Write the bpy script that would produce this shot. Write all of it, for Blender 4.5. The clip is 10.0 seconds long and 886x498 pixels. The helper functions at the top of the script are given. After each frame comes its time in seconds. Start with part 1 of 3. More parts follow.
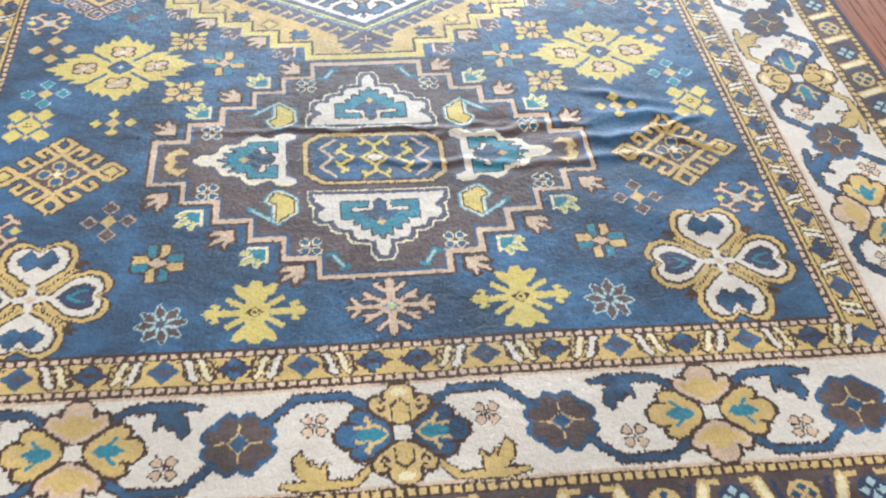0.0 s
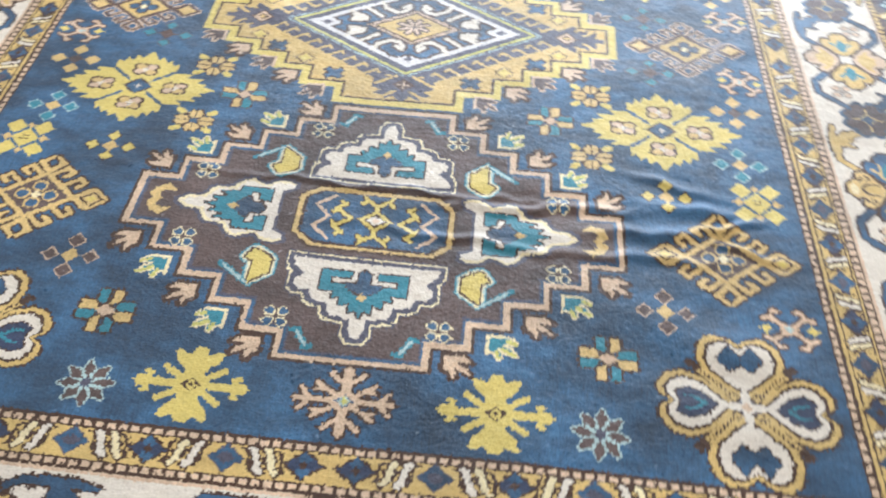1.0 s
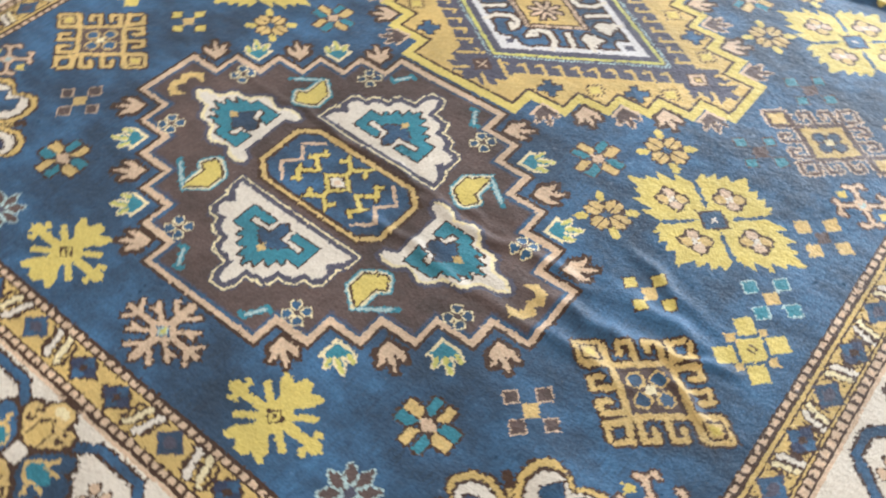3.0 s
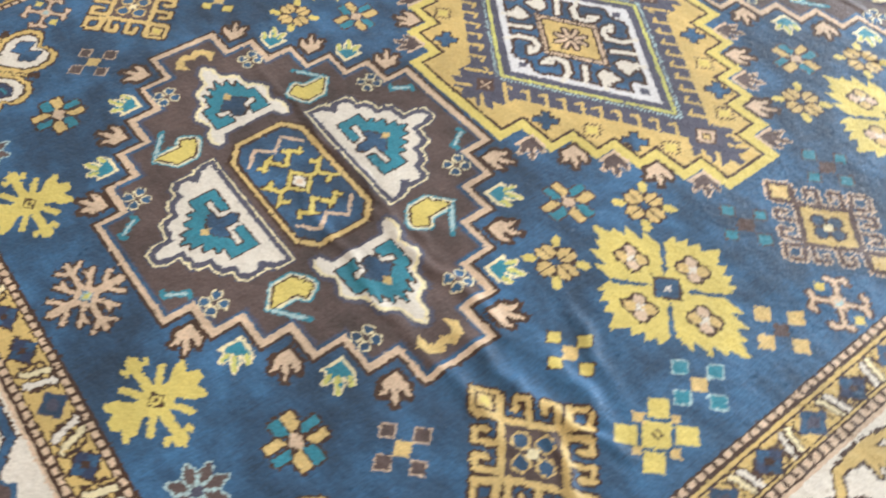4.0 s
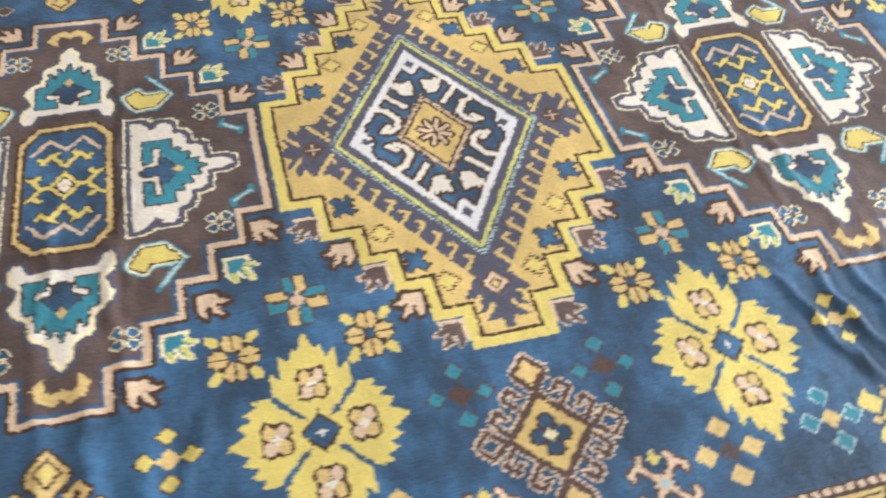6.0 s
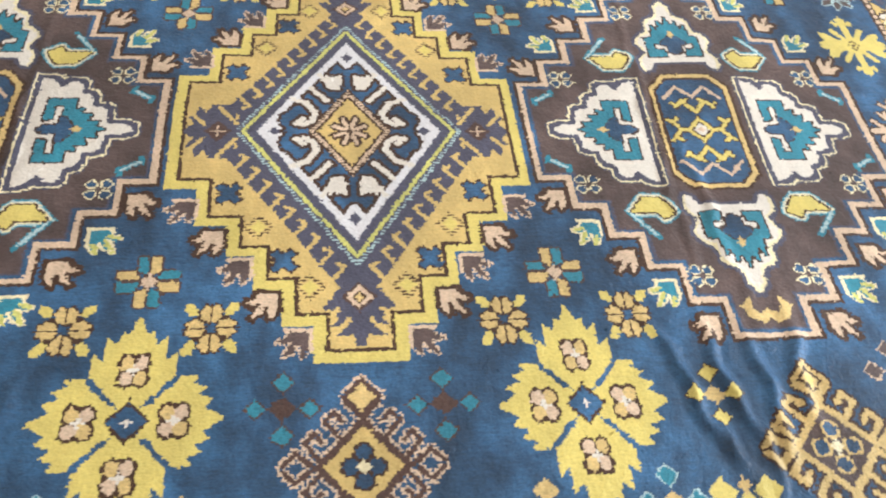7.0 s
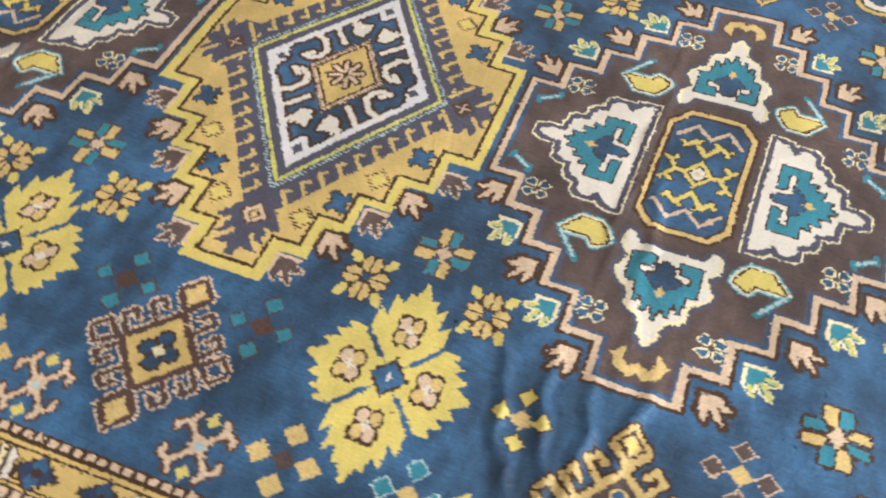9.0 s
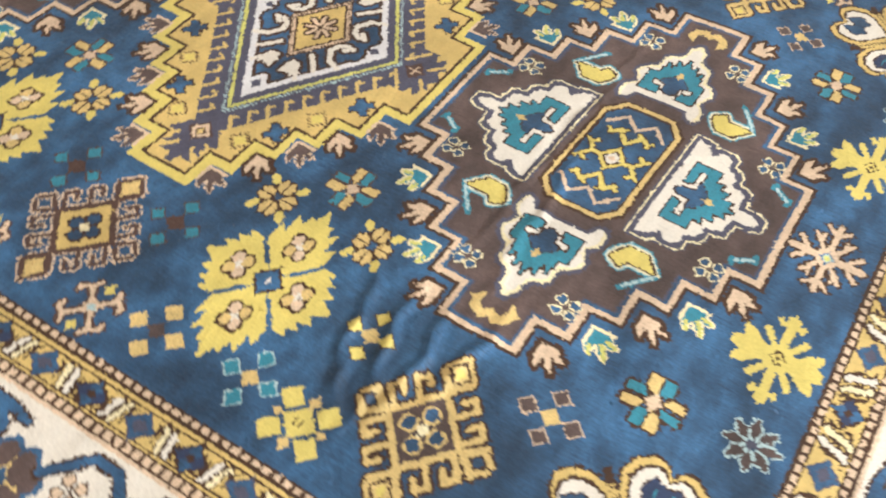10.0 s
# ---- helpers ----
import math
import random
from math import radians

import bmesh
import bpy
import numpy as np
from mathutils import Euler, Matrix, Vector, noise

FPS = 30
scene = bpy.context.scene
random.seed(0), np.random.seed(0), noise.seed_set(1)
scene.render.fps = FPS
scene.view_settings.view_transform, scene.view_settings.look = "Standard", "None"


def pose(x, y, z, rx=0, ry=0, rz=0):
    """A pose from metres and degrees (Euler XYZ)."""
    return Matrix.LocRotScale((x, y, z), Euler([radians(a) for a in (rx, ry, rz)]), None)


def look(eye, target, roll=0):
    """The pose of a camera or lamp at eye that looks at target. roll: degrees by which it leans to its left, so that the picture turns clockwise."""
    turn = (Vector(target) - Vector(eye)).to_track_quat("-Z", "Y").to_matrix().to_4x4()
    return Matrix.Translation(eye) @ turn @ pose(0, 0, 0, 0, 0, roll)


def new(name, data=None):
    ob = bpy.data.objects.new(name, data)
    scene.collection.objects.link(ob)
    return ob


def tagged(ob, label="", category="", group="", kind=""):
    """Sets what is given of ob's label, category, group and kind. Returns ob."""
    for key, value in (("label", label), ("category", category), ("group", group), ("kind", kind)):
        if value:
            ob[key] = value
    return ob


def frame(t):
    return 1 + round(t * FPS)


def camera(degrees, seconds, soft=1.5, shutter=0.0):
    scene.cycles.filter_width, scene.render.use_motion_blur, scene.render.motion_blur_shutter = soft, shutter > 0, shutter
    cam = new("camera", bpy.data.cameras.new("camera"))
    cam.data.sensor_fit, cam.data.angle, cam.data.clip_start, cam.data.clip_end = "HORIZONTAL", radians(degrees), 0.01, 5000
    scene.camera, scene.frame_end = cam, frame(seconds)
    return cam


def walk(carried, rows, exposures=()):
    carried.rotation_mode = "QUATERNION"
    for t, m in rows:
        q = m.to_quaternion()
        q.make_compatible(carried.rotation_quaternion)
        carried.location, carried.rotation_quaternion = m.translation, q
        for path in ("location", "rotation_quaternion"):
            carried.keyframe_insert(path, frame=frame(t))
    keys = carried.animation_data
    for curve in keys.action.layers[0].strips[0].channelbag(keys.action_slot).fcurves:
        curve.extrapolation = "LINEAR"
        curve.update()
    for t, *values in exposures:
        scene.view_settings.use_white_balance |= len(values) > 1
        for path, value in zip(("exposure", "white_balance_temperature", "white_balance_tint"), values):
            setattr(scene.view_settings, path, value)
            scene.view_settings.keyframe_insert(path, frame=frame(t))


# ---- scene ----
cam = camera(51.8, 10.0, soft=2.0, shutter=0.5)
PATH = [
    (0, (-0.069, -2.05, 1.296), (0.14, -0.732, -0.194), 3.1),
    (0.5, (-0.003, -1.951, 1.245), (0.188, -0.614, -0.23), 2.7),
    (1, (0.183, -1.813, 1.208), (0.121, -0.453, -0.257), 2.8),
    (1.5, (0.332, -1.695, 1.179), (0.092, -0.393, -0.32), 1.3),
    (2, (0.433, -1.567, 1.161), (0.103, -0.34, -0.383), 2.7),
    (2.5, (0.6, -1.471, 1.151), (0.077, -0.307, -0.389), 0.6),
    (2.7, (0.7, -1.447, 1.153), (0.062, -0.335, -0.383), 0.6),
    (3.8, (0.995, -1.165, 1.149), (0.019, -0.384, -0.412), -0.9),
    (4, (1.022, -1.107, 1.15), (0.018, -0.334, -0.398), -0.5),
    (4.5, (1.13, -0.92, 1.138), (0.011, -0.246, -0.376), 0.6),
    (5, (1.222, -0.738, 1.124), (0.032, -0.168, -0.379), 1.9),
    (5.5, (1.191, -0.548, 1.106), (-0.009, -0.05, -0.414), 5.0),
    (6, (1.189, -0.359, 1.101), (-0.058, 0.053, -0.407), 4.0),
    (6.2, (1.209, -0.277, 1.101), (-0.046, 0.113, -0.406), 5.5),
    (7.3, (1.154, 0.019, 1.065), (-0.125, 0.216, -0.461), 6.8),
    (7.5, (1.142, 0.079, 1.065), (-0.142, 0.197, -0.464), 4.7),
    (8, (1.176, 0.272, 1.08), (-0.131, 0.208, -0.432), 5.7),
    (8.5, (1.191, 0.406, 1.093), (-0.077, 0.15, -0.433), 2.8),
    (9, (1.16, 0.539, 1.08), (-0.053, 0.193, -0.473), 5.3),
    (9.5, (1.145, 0.703, 1.115), (-0.016, 0.265, -0.453), 5.8),
    (10, (1.171, 0.924, 1.146), (0.055, 0.345, -0.409), 5.5),
]
walk(cam, [(t, look(*p)) for t, *p in PATH], [(0.0, -0.66, 5900, 10), (2.5, -0.77, 6350, 11), (4.5, -0.66, 6300, 10), (7.5, -0.82, 6350, 12), (8.5, -0.94, 6500, 12), (9.2, -0.95, 6550, 12), (10.0, -0.82, 6750, 12)])

# ---------------------------------------------------------------- light
world = bpy.data.worlds.new("world")
scene.world = world
world.use_nodes = True
world.node_tree.nodes["Background"].inputs["Color"].default_value = (0.9, 0.95, 1.0, 1)
world.node_tree.nodes["Background"].inputs["Strength"].default_value = 0.05


def ceiling_lamp(x, y, watts, size_x, size_y):
    lamp = bpy.data.lights.new("ceiling_lamp", "AREA")
    lamp.shape, lamp.size, lamp.size_y = "RECTANGLE", size_x, size_y
    lamp.energy, lamp.color = watts, (1.0, 0.965, 0.91)
    ob = new("ceiling_lamp", lamp)
    ob.matrix_world = pose(x, y, 2.86)


for lamp_x, lamp_y, lamp_watts in ((-1.7, -2.6, 22), (1.5, -2.6, 26), (-1.7, 0.0, 27), (1.7, 0.0, 8), (-1.7, 2.6, 29), (1.5, 2.6, 20)):
    ceiling_lamp(lamp_x, lamp_y, lamp_watts, 0.6, 1.2)


# daylight through the wide window opening of the north wall
daylight = bpy.data.lights.new("window_daylight", "AREA")
daylight.shape, daylight.size, daylight.size_y = "RECTANGLE", 4.8, 2.1
daylight.energy, daylight.color = 570, (0.86, 0.93, 1.0)
new("window_daylight", daylight).matrix_world = look((1.0, 4.64, 1.55), (1.0, 0.0, 1.55))


# ---------------------------------------------------------------- materials
def lin(r, g, b):
    return tuple((c / 255 / 12.92 if c < 10 else ((c / 255 + 0.055) / 1.055) ** 2.4) for c in (r, g, b)) + (1.0,)


def nodes_of(name):
    m = bpy.data.materials.new(name)
    m.use_nodes = True
    t = m.node_tree
    return m, t, t.nodes["Principled BSDF"]


def mapped_noise(t, scale, stretch=(1, 1, 1), detail=3.0):
    co = t.nodes.new("ShaderNodeTexCoord")
    mp = t.nodes.new("ShaderNodeMapping")
    mp.inputs["Scale"].default_value = stretch
    nz = t.nodes.new("ShaderNodeTexNoise")
    nz.inputs["Scale"].default_value, nz.inputs["Detail"].default_value = scale, detail
    t.links.new(co.outputs["Object"], mp.inputs["Vector"])
    t.links.new(mp.outputs["Vector"], nz.inputs["Vector"])
    return nz.outputs["Fac"]


def ranged(t, fac, lo, hi, out_lo, out_hi):
    n = t.nodes.new("ShaderNodeMapRange")
    for key, value in (("From Min", lo), ("From Max", hi), ("To Min", out_lo), ("To Max", out_hi)):
        n.inputs[key].default_value = value
    t.links.new(fac, n.inputs["Value"])
    return n.outputs["Result"]


def product(t, a, b):
    n = t.nodes.new("ShaderNodeMath")
    n.operation = "MULTIPLY"
    t.links.new(a, n.inputs[0])
    t.links.new(b, n.inputs[1])
    return n.outputs["Value"]


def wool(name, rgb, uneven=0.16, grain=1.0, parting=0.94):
    """Knotted wool pile: fibre grain and thin streaks along the rows. Painted into the colour are the light and dark
    patches of brushed pile, the shade between tufts, and the shade in short partings along the lie of the pile."""
    m, t, p = nodes_of(name)
    base = lin(*rgb)
    fibre = ranged(t, mapped_noise(t, 300, (1.5, 0.6, 1), 3), 0.28, 0.72, 1 - 0.20 * grain, 1 + 0.17 * grain)
    # shade between the tufts, painted as dark specks
    gap_shade = ranged(t, mapped_noise(t, 210, (1, 1, 1), 2), 0.30, 0.42, 1 - 0.18 * grain, 1.0)
    # shading of the brushed pile, large and small patches, painted into the colour
    nap_shade = ranged(t, mapped_noise(t, 3.6, (1.0, 1.3, 1), 4), 0.40, 0.60, 1 - uneven, 1 + uneven)
    fine_nap_shade = ranged(t, mapped_noise(t, 16, (1.0, 1.5, 1), 4), 0.36, 0.64, 1 - uneven * 0.7, 1 + uneven * 0.7)
    rows = ranged(t, mapped_noise(t, 34, (7, 1, 1), 3), 0.34, 0.66, 1 - uneven * 0.3, 1 + uneven * 0.3)
    # shade where the pile parts, painted as short dark lines in patches
    parting_shade = t.nodes.new("ShaderNodeMath")
    parting_shade.operation = "MAXIMUM"
    t.links.new(ranged(t, mapped_noise(t, 22, (9, 1.1, 1), 2), 0.33, 0.41, parting, 1.0), parting_shade.inputs[0])
    t.links.new(ranged(t, mapped_noise(t, 5, (1, 1, 1), 2), 0.44, 0.56, parting, 1.0), parting_shade.inputs[1])
    value = product(t, product(t, product(t, product(t, fibre, gap_shade), rows), product(t, nap_shade, fine_nap_shade)), parting_shade.outputs["Value"])
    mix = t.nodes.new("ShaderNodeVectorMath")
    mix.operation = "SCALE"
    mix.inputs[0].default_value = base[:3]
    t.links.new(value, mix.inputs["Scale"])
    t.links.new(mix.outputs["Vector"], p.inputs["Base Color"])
    p.inputs["Roughness"].default_value = 0.47
    p.inputs["Specular IOR Level"].default_value = 0.42
    p.inputs["Sheen Weight"].default_value = 0.05
    p.inputs["Sheen Roughness"].default_value = 0.4
    # tufts, then the lie of the nap, brushed this way and that
    lie = t.nodes.new("ShaderNodeBump")
    lie.inputs["Strength"].default_value, lie.inputs["Distance"].default_value = 0.28, 0.012
    t.links.new(mapped_noise(t, 15, (1.0, 1.4, 1), 4), lie.inputs["Height"])
    tuft = t.nodes.new("ShaderNodeBump")
    tuft.inputs["Strength"].default_value, tuft.inputs["Distance"].default_value = 0.6, 0.002
    t.links.new(mapped_noise(t, 240, (1, 1, 1), 3), tuft.inputs["Height"])
    t.links.new(lie.outputs["Normal"], tuft.inputs["Normal"])
    t.links.new(tuft.outputs["Normal"], p.inputs["Normal"])
    return m


DYES = {
    "blue": (45, 85, 119), "navy": (42, 58, 88), "teal": (44, 130, 150), "ice": (170, 198, 200),
    "yellow": (214, 198, 110), "gold": (206, 180, 112), "lime": (200, 200, 112), "cream": (230, 220, 178),
    "white": (221, 216, 203), "chalk": (216, 217, 218), "peach": (210, 186, 158), "tan": (210, 184, 121), "brown": (64, 41, 24),
    "taupe": (84, 70, 67), "slate": (75, 77, 95), "umber": (80, 58, 50),
}
# how far the painted pile shading and row streaks vary each dye
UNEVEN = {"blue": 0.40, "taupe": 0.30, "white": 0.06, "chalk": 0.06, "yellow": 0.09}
DYE_NAMES = list(DYES)
C = {n: i for i, n in enumerate(DYE_NAMES)}
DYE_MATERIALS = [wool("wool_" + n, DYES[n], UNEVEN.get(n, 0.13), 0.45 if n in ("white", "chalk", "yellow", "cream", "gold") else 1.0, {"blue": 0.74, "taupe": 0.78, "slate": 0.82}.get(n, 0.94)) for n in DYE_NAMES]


def floorboard_material():
    m, t, p = nodes_of("reddish_wood")
    grain = mapped_noise(t, 6, (14, 0.7, 1), 6)
    ramp = t.nodes.new("ShaderNodeValToRGB")
    ramp.color_ramp.elements[0].position, ramp.color_ramp.elements[1].position = 0.3, 0.72
    ramp.color_ramp.elements[0].color, ramp.color_ramp.elements[1].color = lin(104, 58, 38), lin(164, 104, 76)
    t.links.new(grain, ramp.inputs["Fac"])
    info = t.nodes.new("ShaderNodeObjectInfo")
    tone = ranged(t, info.outputs["Random"], 0, 1, 0.72, 1.15)
    mix = t.nodes.new("ShaderNodeVectorMath")
    mix.operation = "SCALE"
    t.links.new(ramp.outputs["Color"], mix.inputs[0])
    t.links.new(tone, mix.inputs["Scale"])
    t.links.new(mix.outputs["Vector"], p.inputs["Base Color"])
    t.links.new(ranged(t, grain, 0.3, 0.7, 0.22, 0.38), p.inputs["Roughness"])
    bump = t.nodes.new("ShaderNodeBump")
    bump.inputs["Strength"].default_value, bump.inputs["Distance"].default_value = 0.15, 0.001
    t.links.new(grain, bump.inputs["Height"])
    t.links.new(bump.outputs["Normal"], p.inputs["Normal"])
    return m


def paint(name, rgb):
    m, t, p = nodes_of(name)
    mix = t.nodes.new("ShaderNodeVectorMath")
    mix.operation = "SCALE"
    mix.inputs[0].default_value = lin(*rgb)[:3]
    t.links.new(ranged(t, mapped_noise(t, 3, (1, 1, 1), 5), 0.3, 0.7, 0.95, 1.04), mix.inputs["Scale"])
    t.links.new(mix.outputs["Vector"], p.inputs["Base Color"])
    p.inputs["Roughness"].default_value = 0.8
    return m


# ---------------------------------------------------------------- room
FLOOR_Z = -0.011


def box_mesh(name, lo, hi, material, bevel=0.0):
    bm = bmesh.new()
    bmesh.ops.create_cube(bm, size=1.0)
    for vert in bm.verts:
        vert.co = [lo[k] + (hi[k] - lo[k]) * (vert.co[k] + 0.5) for k in range(3)]
    if bevel:
        bmesh.ops.bevel(bm, geom=list(bm.edges), offset=bevel, segments=1, affect="EDGES", profile=0.5)
    me = bpy.data.meshes.new(name)
    bm.to_mesh(me)
    bm.free()
    me.materials.append(material)
    return me


wall_paint = paint("wall_paint", (214, 206, 194))
ceiling_paint = paint("ceiling_paint", (232, 230, 224))
floor = tagged(new("floor", box_mesh("floor", (-3.6, -4.6, -0.12), (3.6, 4.6, FLOOR_Z - 0.016), paint("subfloor", (70, 48, 36)))),
               "reddish brown wooden plank floor under the rug", "floor", kind="structure")
for wall_name, lo, hi in (("wall_south", (-3.7, -4.72, -0.12), (3.7, -4.6, 3.0)),
                          ("wall_east", (3.6, -4.6, -0.12), (3.72, 4.6, 3.0)), ("wall_west", (-3.72, -4.6, -0.12), (-3.6, 4.6, 3.0)),
                          ("wall_north_sill", (-3.7, 4.6, -0.12), (3.7, 4.72, 0.5)), ("wall_north_head", (-3.7, 4.6, 2.6), (3.7, 4.72, 3.0)),
                          ("wall_north_west", (-3.7, 4.6, 0.5), (-1.4, 4.72, 2.6)), ("wall_north_east", (3.4, 4.6, 0.5), (3.7, 4.72, 2.6))):
    tagged(new(wall_name, box_mesh(wall_name, lo, hi, wall_paint)), "plain off-white painted wall", "wall", kind="structure")
tagged(new("ceiling", box_mesh("ceiling", (-3.7, -4.7, 2.9), (3.7, 4.7, 3.0), ceiling_paint)), "plain white ceiling", "ceiling", kind="structure")

# ---------------------------------------------------------------- the rug: a knot chart
KNOT = 3.0            # one knot, in millimetres
HALF_U, HALF_V = 1230, 1524
NU, NV = 2 * int(HALF_U / KNOT), 2 * int(HALF_V / KNOT)
DYE = np.full((NV, NU), C["blue"], np.int16)
OWNER = np.zeros((NV, NU), np.int32)
PARTS = [("field", None, "mid-blue wool field strewn with small motifs")]


def folded(points, sym):
    """The mirrored copies of an outline: x across the long axis, y across the short one, r by a half turn, q by quarter turns."""
    out = [list(points)]
    if "x" in sym:
        out += [[(-a, b) for a, b in p] for p in out]
    if "y" in sym:
        out += [[(a, -b) for a, b in p] for p in out]
    if "r" in sym:
        out += [[(-a, -b) for a, b in p] for p in out]
    if "q" in sym:
        out += [[(-b, a) for a, b in p] for p in out] + [[(-a, -b) for a, b in p] for p in out] + [[(b, -a) for a, b in p] for p in out]
    return out


RAG = np.random.default_rng(3)


class Chart:
    """A small knot chart in millimetres about its own centre; -1 is bare."""

    def __init__(self, half_u, half_v):
        self.nu, self.nv = 2 * math.ceil(half_u / KNOT) + 1, 2 * math.ceil(half_v / KNOT) + 1
        self.a = np.full((self.nv, self.nu), -1, np.int16)
        iu = (np.arange(self.nu) - self.nu // 2) * KNOT
        iv = (np.arange(self.nv) - self.nv // 2) * KNOT
        self.u, self.v = np.meshgrid(iu, iv)

    def inside(self, points):
        hit = np.zeros(self.u.shape, bool)
        for (x0, y0), (x1, y1) in zip(points, list(points[1:]) + [points[0]]):
            if y0 == y1:
                continue
            cross = (self.v >= min(y0, y1)) & (self.v < max(y0, y1))
            hit ^= cross & (self.u < x0 + (self.v - y0) * (x1 - x0) / (y1 - y0))
        return hit

    def poly(self, points, dye, sym=""):
        for p in folded(points, sym):
            self.a[self.inside(p)] = C[dye]
        return self

    def line(self, points, width, dye, sym="", dash=0):
        for p in folded(points, sym):
            for (x0, y0), (x1, y1) in zip(p, p[1:]):
                dx, dy = x1 - x0, y1 - y0
                s = np.clip(((self.u - x0) * dx + (self.v - y0) * dy) / (dx * dx + dy * dy + 1e-9), 0, 1)
                near = np.hypot(self.u - x0 - s * dx, self.v - y0 - s * dy) < width / 2
                if dash:
                    near &= ((np.rint(self.u / KNOT) + np.rint(self.v / KNOT) * (dash > 1)).astype(int) % 2 == 0)
                self.a[near] = C[dye]
        return self

    def blob(self, cu, cv, ru, rv, dye, sym=""):
        for ((a, b),) in folded([(cu, cv)], sym):
            self.a[((self.u - a) / ru) ** 2 + ((self.v - b) / rv) ** 2 <= 1] = C[dye]
        return self

    def diamond(self, cu, cv, ru, rv, dye, sym=""):
        for ((a, b),) in folded([(cu, cv)], sym):
            self.a[np.abs(self.u - a) / ru + np.abs(self.v - b) / rv <= 1.001] = C[dye]
        return self

    def ragged(self, dye="brown"):
        """An outline one knot wide, with single knots straying out of it as the rows of pile do."""
        self.ring(dye, 1)
        keep = self.a.copy()
        self.ring(dye, 1)
        stray = (self.a != keep) & (RAG.random(self.a.shape) < 0.45)
        self.a[(self.a != keep) & stray] = -1
        return self

    def ring(self, dye, n=1, of=None, dash=False, square=False, over=None):
        """A rim of n knots round what is there (or round the dyes named), laid on bare cells or on one dye."""
        for _ in range(n):
            mask = (self.a >= 0) if of is None else np.isin(self.a, [C[d] for d in of])
            pad = np.pad(mask, 1)
            grown = pad[1:-1, 2:] | pad[1:-1, :-2] | pad[2:, 1:-1] | pad[:-2, 1:-1]
            if square:
                grown |= pad[2:, 2:] | pad[:-2, :-2] | pad[2:, :-2] | pad[:-2, 2:]
            free = (self.a < 0) if over is None else (self.a == C[over])
            rim = grown & ~mask & free
            if dash:
                rim &= (np.add.outer(np.arange(self.nv), np.arange(self.nu)) % 2 == 0) | (np.arange(self.nu) % 2 == 0)[None, :]
            self.a[rim] = C[dye]
            if of is not None:
                of = list(of) + [dye]
        return self

    def stamp(self, other, cu, cv, flip_u=False, flip_v=False, turn=0):
        b = other.turned(flip_u, flip_v, turn)
        j0 = round(cv / KNOT) + self.nv // 2 - b.shape[0] // 2
        i0 = round(cu / KNOT) + self.nu // 2 - b.shape[1] // 2
        for j in range(b.shape[0]):
            for i in range(b.shape[1]):
                if b[j, i] >= 0 and 0 <= j0 + j < self.nv and 0 <= i0 + i < self.nu:
                    self.a[j0 + j, i0 + i] = b[j, i]
        return self

    def turned(self, flip_u, flip_v, turn):
        b = self.a
        if flip_u:
            b = b[:, ::-1]
        if flip_v:
            b = b[::-1, :]
        return np.rot90(b, turn)


def new_part(name, parent, label=""):
    PARTS.append((name, parent, label))
    return len(PARTS) - 1


def knot_in(chart, cu, cv, name, parent=0, label="", flip_u=False, flip_v=False, turn=0, owner=None):
    """Knots a chart into the rug with its middle at (cu, cv) mm, as a part of its own."""
    b = chart.turned(flip_u, flip_v, turn)
    j0 = round(cv / KNOT) + NV // 2 - b.shape[0] // 2
    i0 = round(cu / KNOT) + NU // 2 - b.shape[1] // 2
    ja, jb, ia, ib = max(j0, 0), min(j0 + b.shape[0], NV), max(i0, 0), min(i0 + b.shape[1], NU)
    cut = b[ja - j0:jb - j0, ia - i0:ib - i0]
    who = new_part(name, parent, label) if owner is None else owner
    DYE[ja:jb, ia:ib][cut >= 0] = cut[cut >= 0]
    OWNER[ja:jb, ia:ib][cut >= 0] = who
    return who


GRID_U, GRID_V = np.meshgrid((np.arange(NU) - NU // 2 + 0.5) * KNOT, (np.arange(NV) - NV // 2 + 0.5) * KNOT)


def frame_band(u0, v0, u1, v1, dye, owner):
    """A rectangular band of the rug, from the inner half sizes to the outer ones."""
    m = (np.abs(GRID_U) < u1) & (np.abs(GRID_V) < v1) & ~((np.abs(GRID_U) < u0) & (np.abs(GRID_V) < v0))
    DYE[m], OWNER[m] = C[dye], owner


def dotted_band(u0, v0, u1, v1, ground, dot, owner, pitch, fill, rim):
    """A stripe of small squares on a darker ground."""
    frame_band(u0, v0, u1, v1, ground, owner)
    side = (np.abs(GRID_U) > u0 + rim) & (np.abs(GRID_U) < u1 - rim) & (np.abs(GRID_V) < v1 - rim) & (GRID_V % pitch < fill)
    end = (np.abs(GRID_V) > v0 + rim) & (np.abs(GRID_V) < v1 - rim) & (np.abs(GRID_U) < u1 - rim) & (GRID_U % pitch < fill)
    m = side | end
    DYE[m], OWNER[m] = C[dot], owner


# ---- borders
inner_guard = new_part("inner_guard_border", None, "narrow gold guard border with blue diamonds and dotted edges")
main_border = new_part("main_border", None, "wide off-white border with palmettes on an angular vine")
outer_guard = new_part("outer_guard_border", None, "narrow slate guard border with small florets and waves")
selvedge = new_part("selvedge", None, "slate-blue overcast edge")
frame_band(1216, 1510, 1260, 1560, "navy", selvedge)
dotted_band(1198, 1494, 1216, 1510, "brown", "tan", outer_guard, 18, 12, 3)
frame_band(1126, 1406, 1198, 1494, "taupe", outer_guard)
dotted_band(1108, 1388, 1126, 1406, "brown", "tan", outer_guard, 18, 12, 3)
frame_band(897, 1199, 1108, 1388, "white", main_border)
frame_band(891, 1193, 897, 1199, "peach", inner_guard)
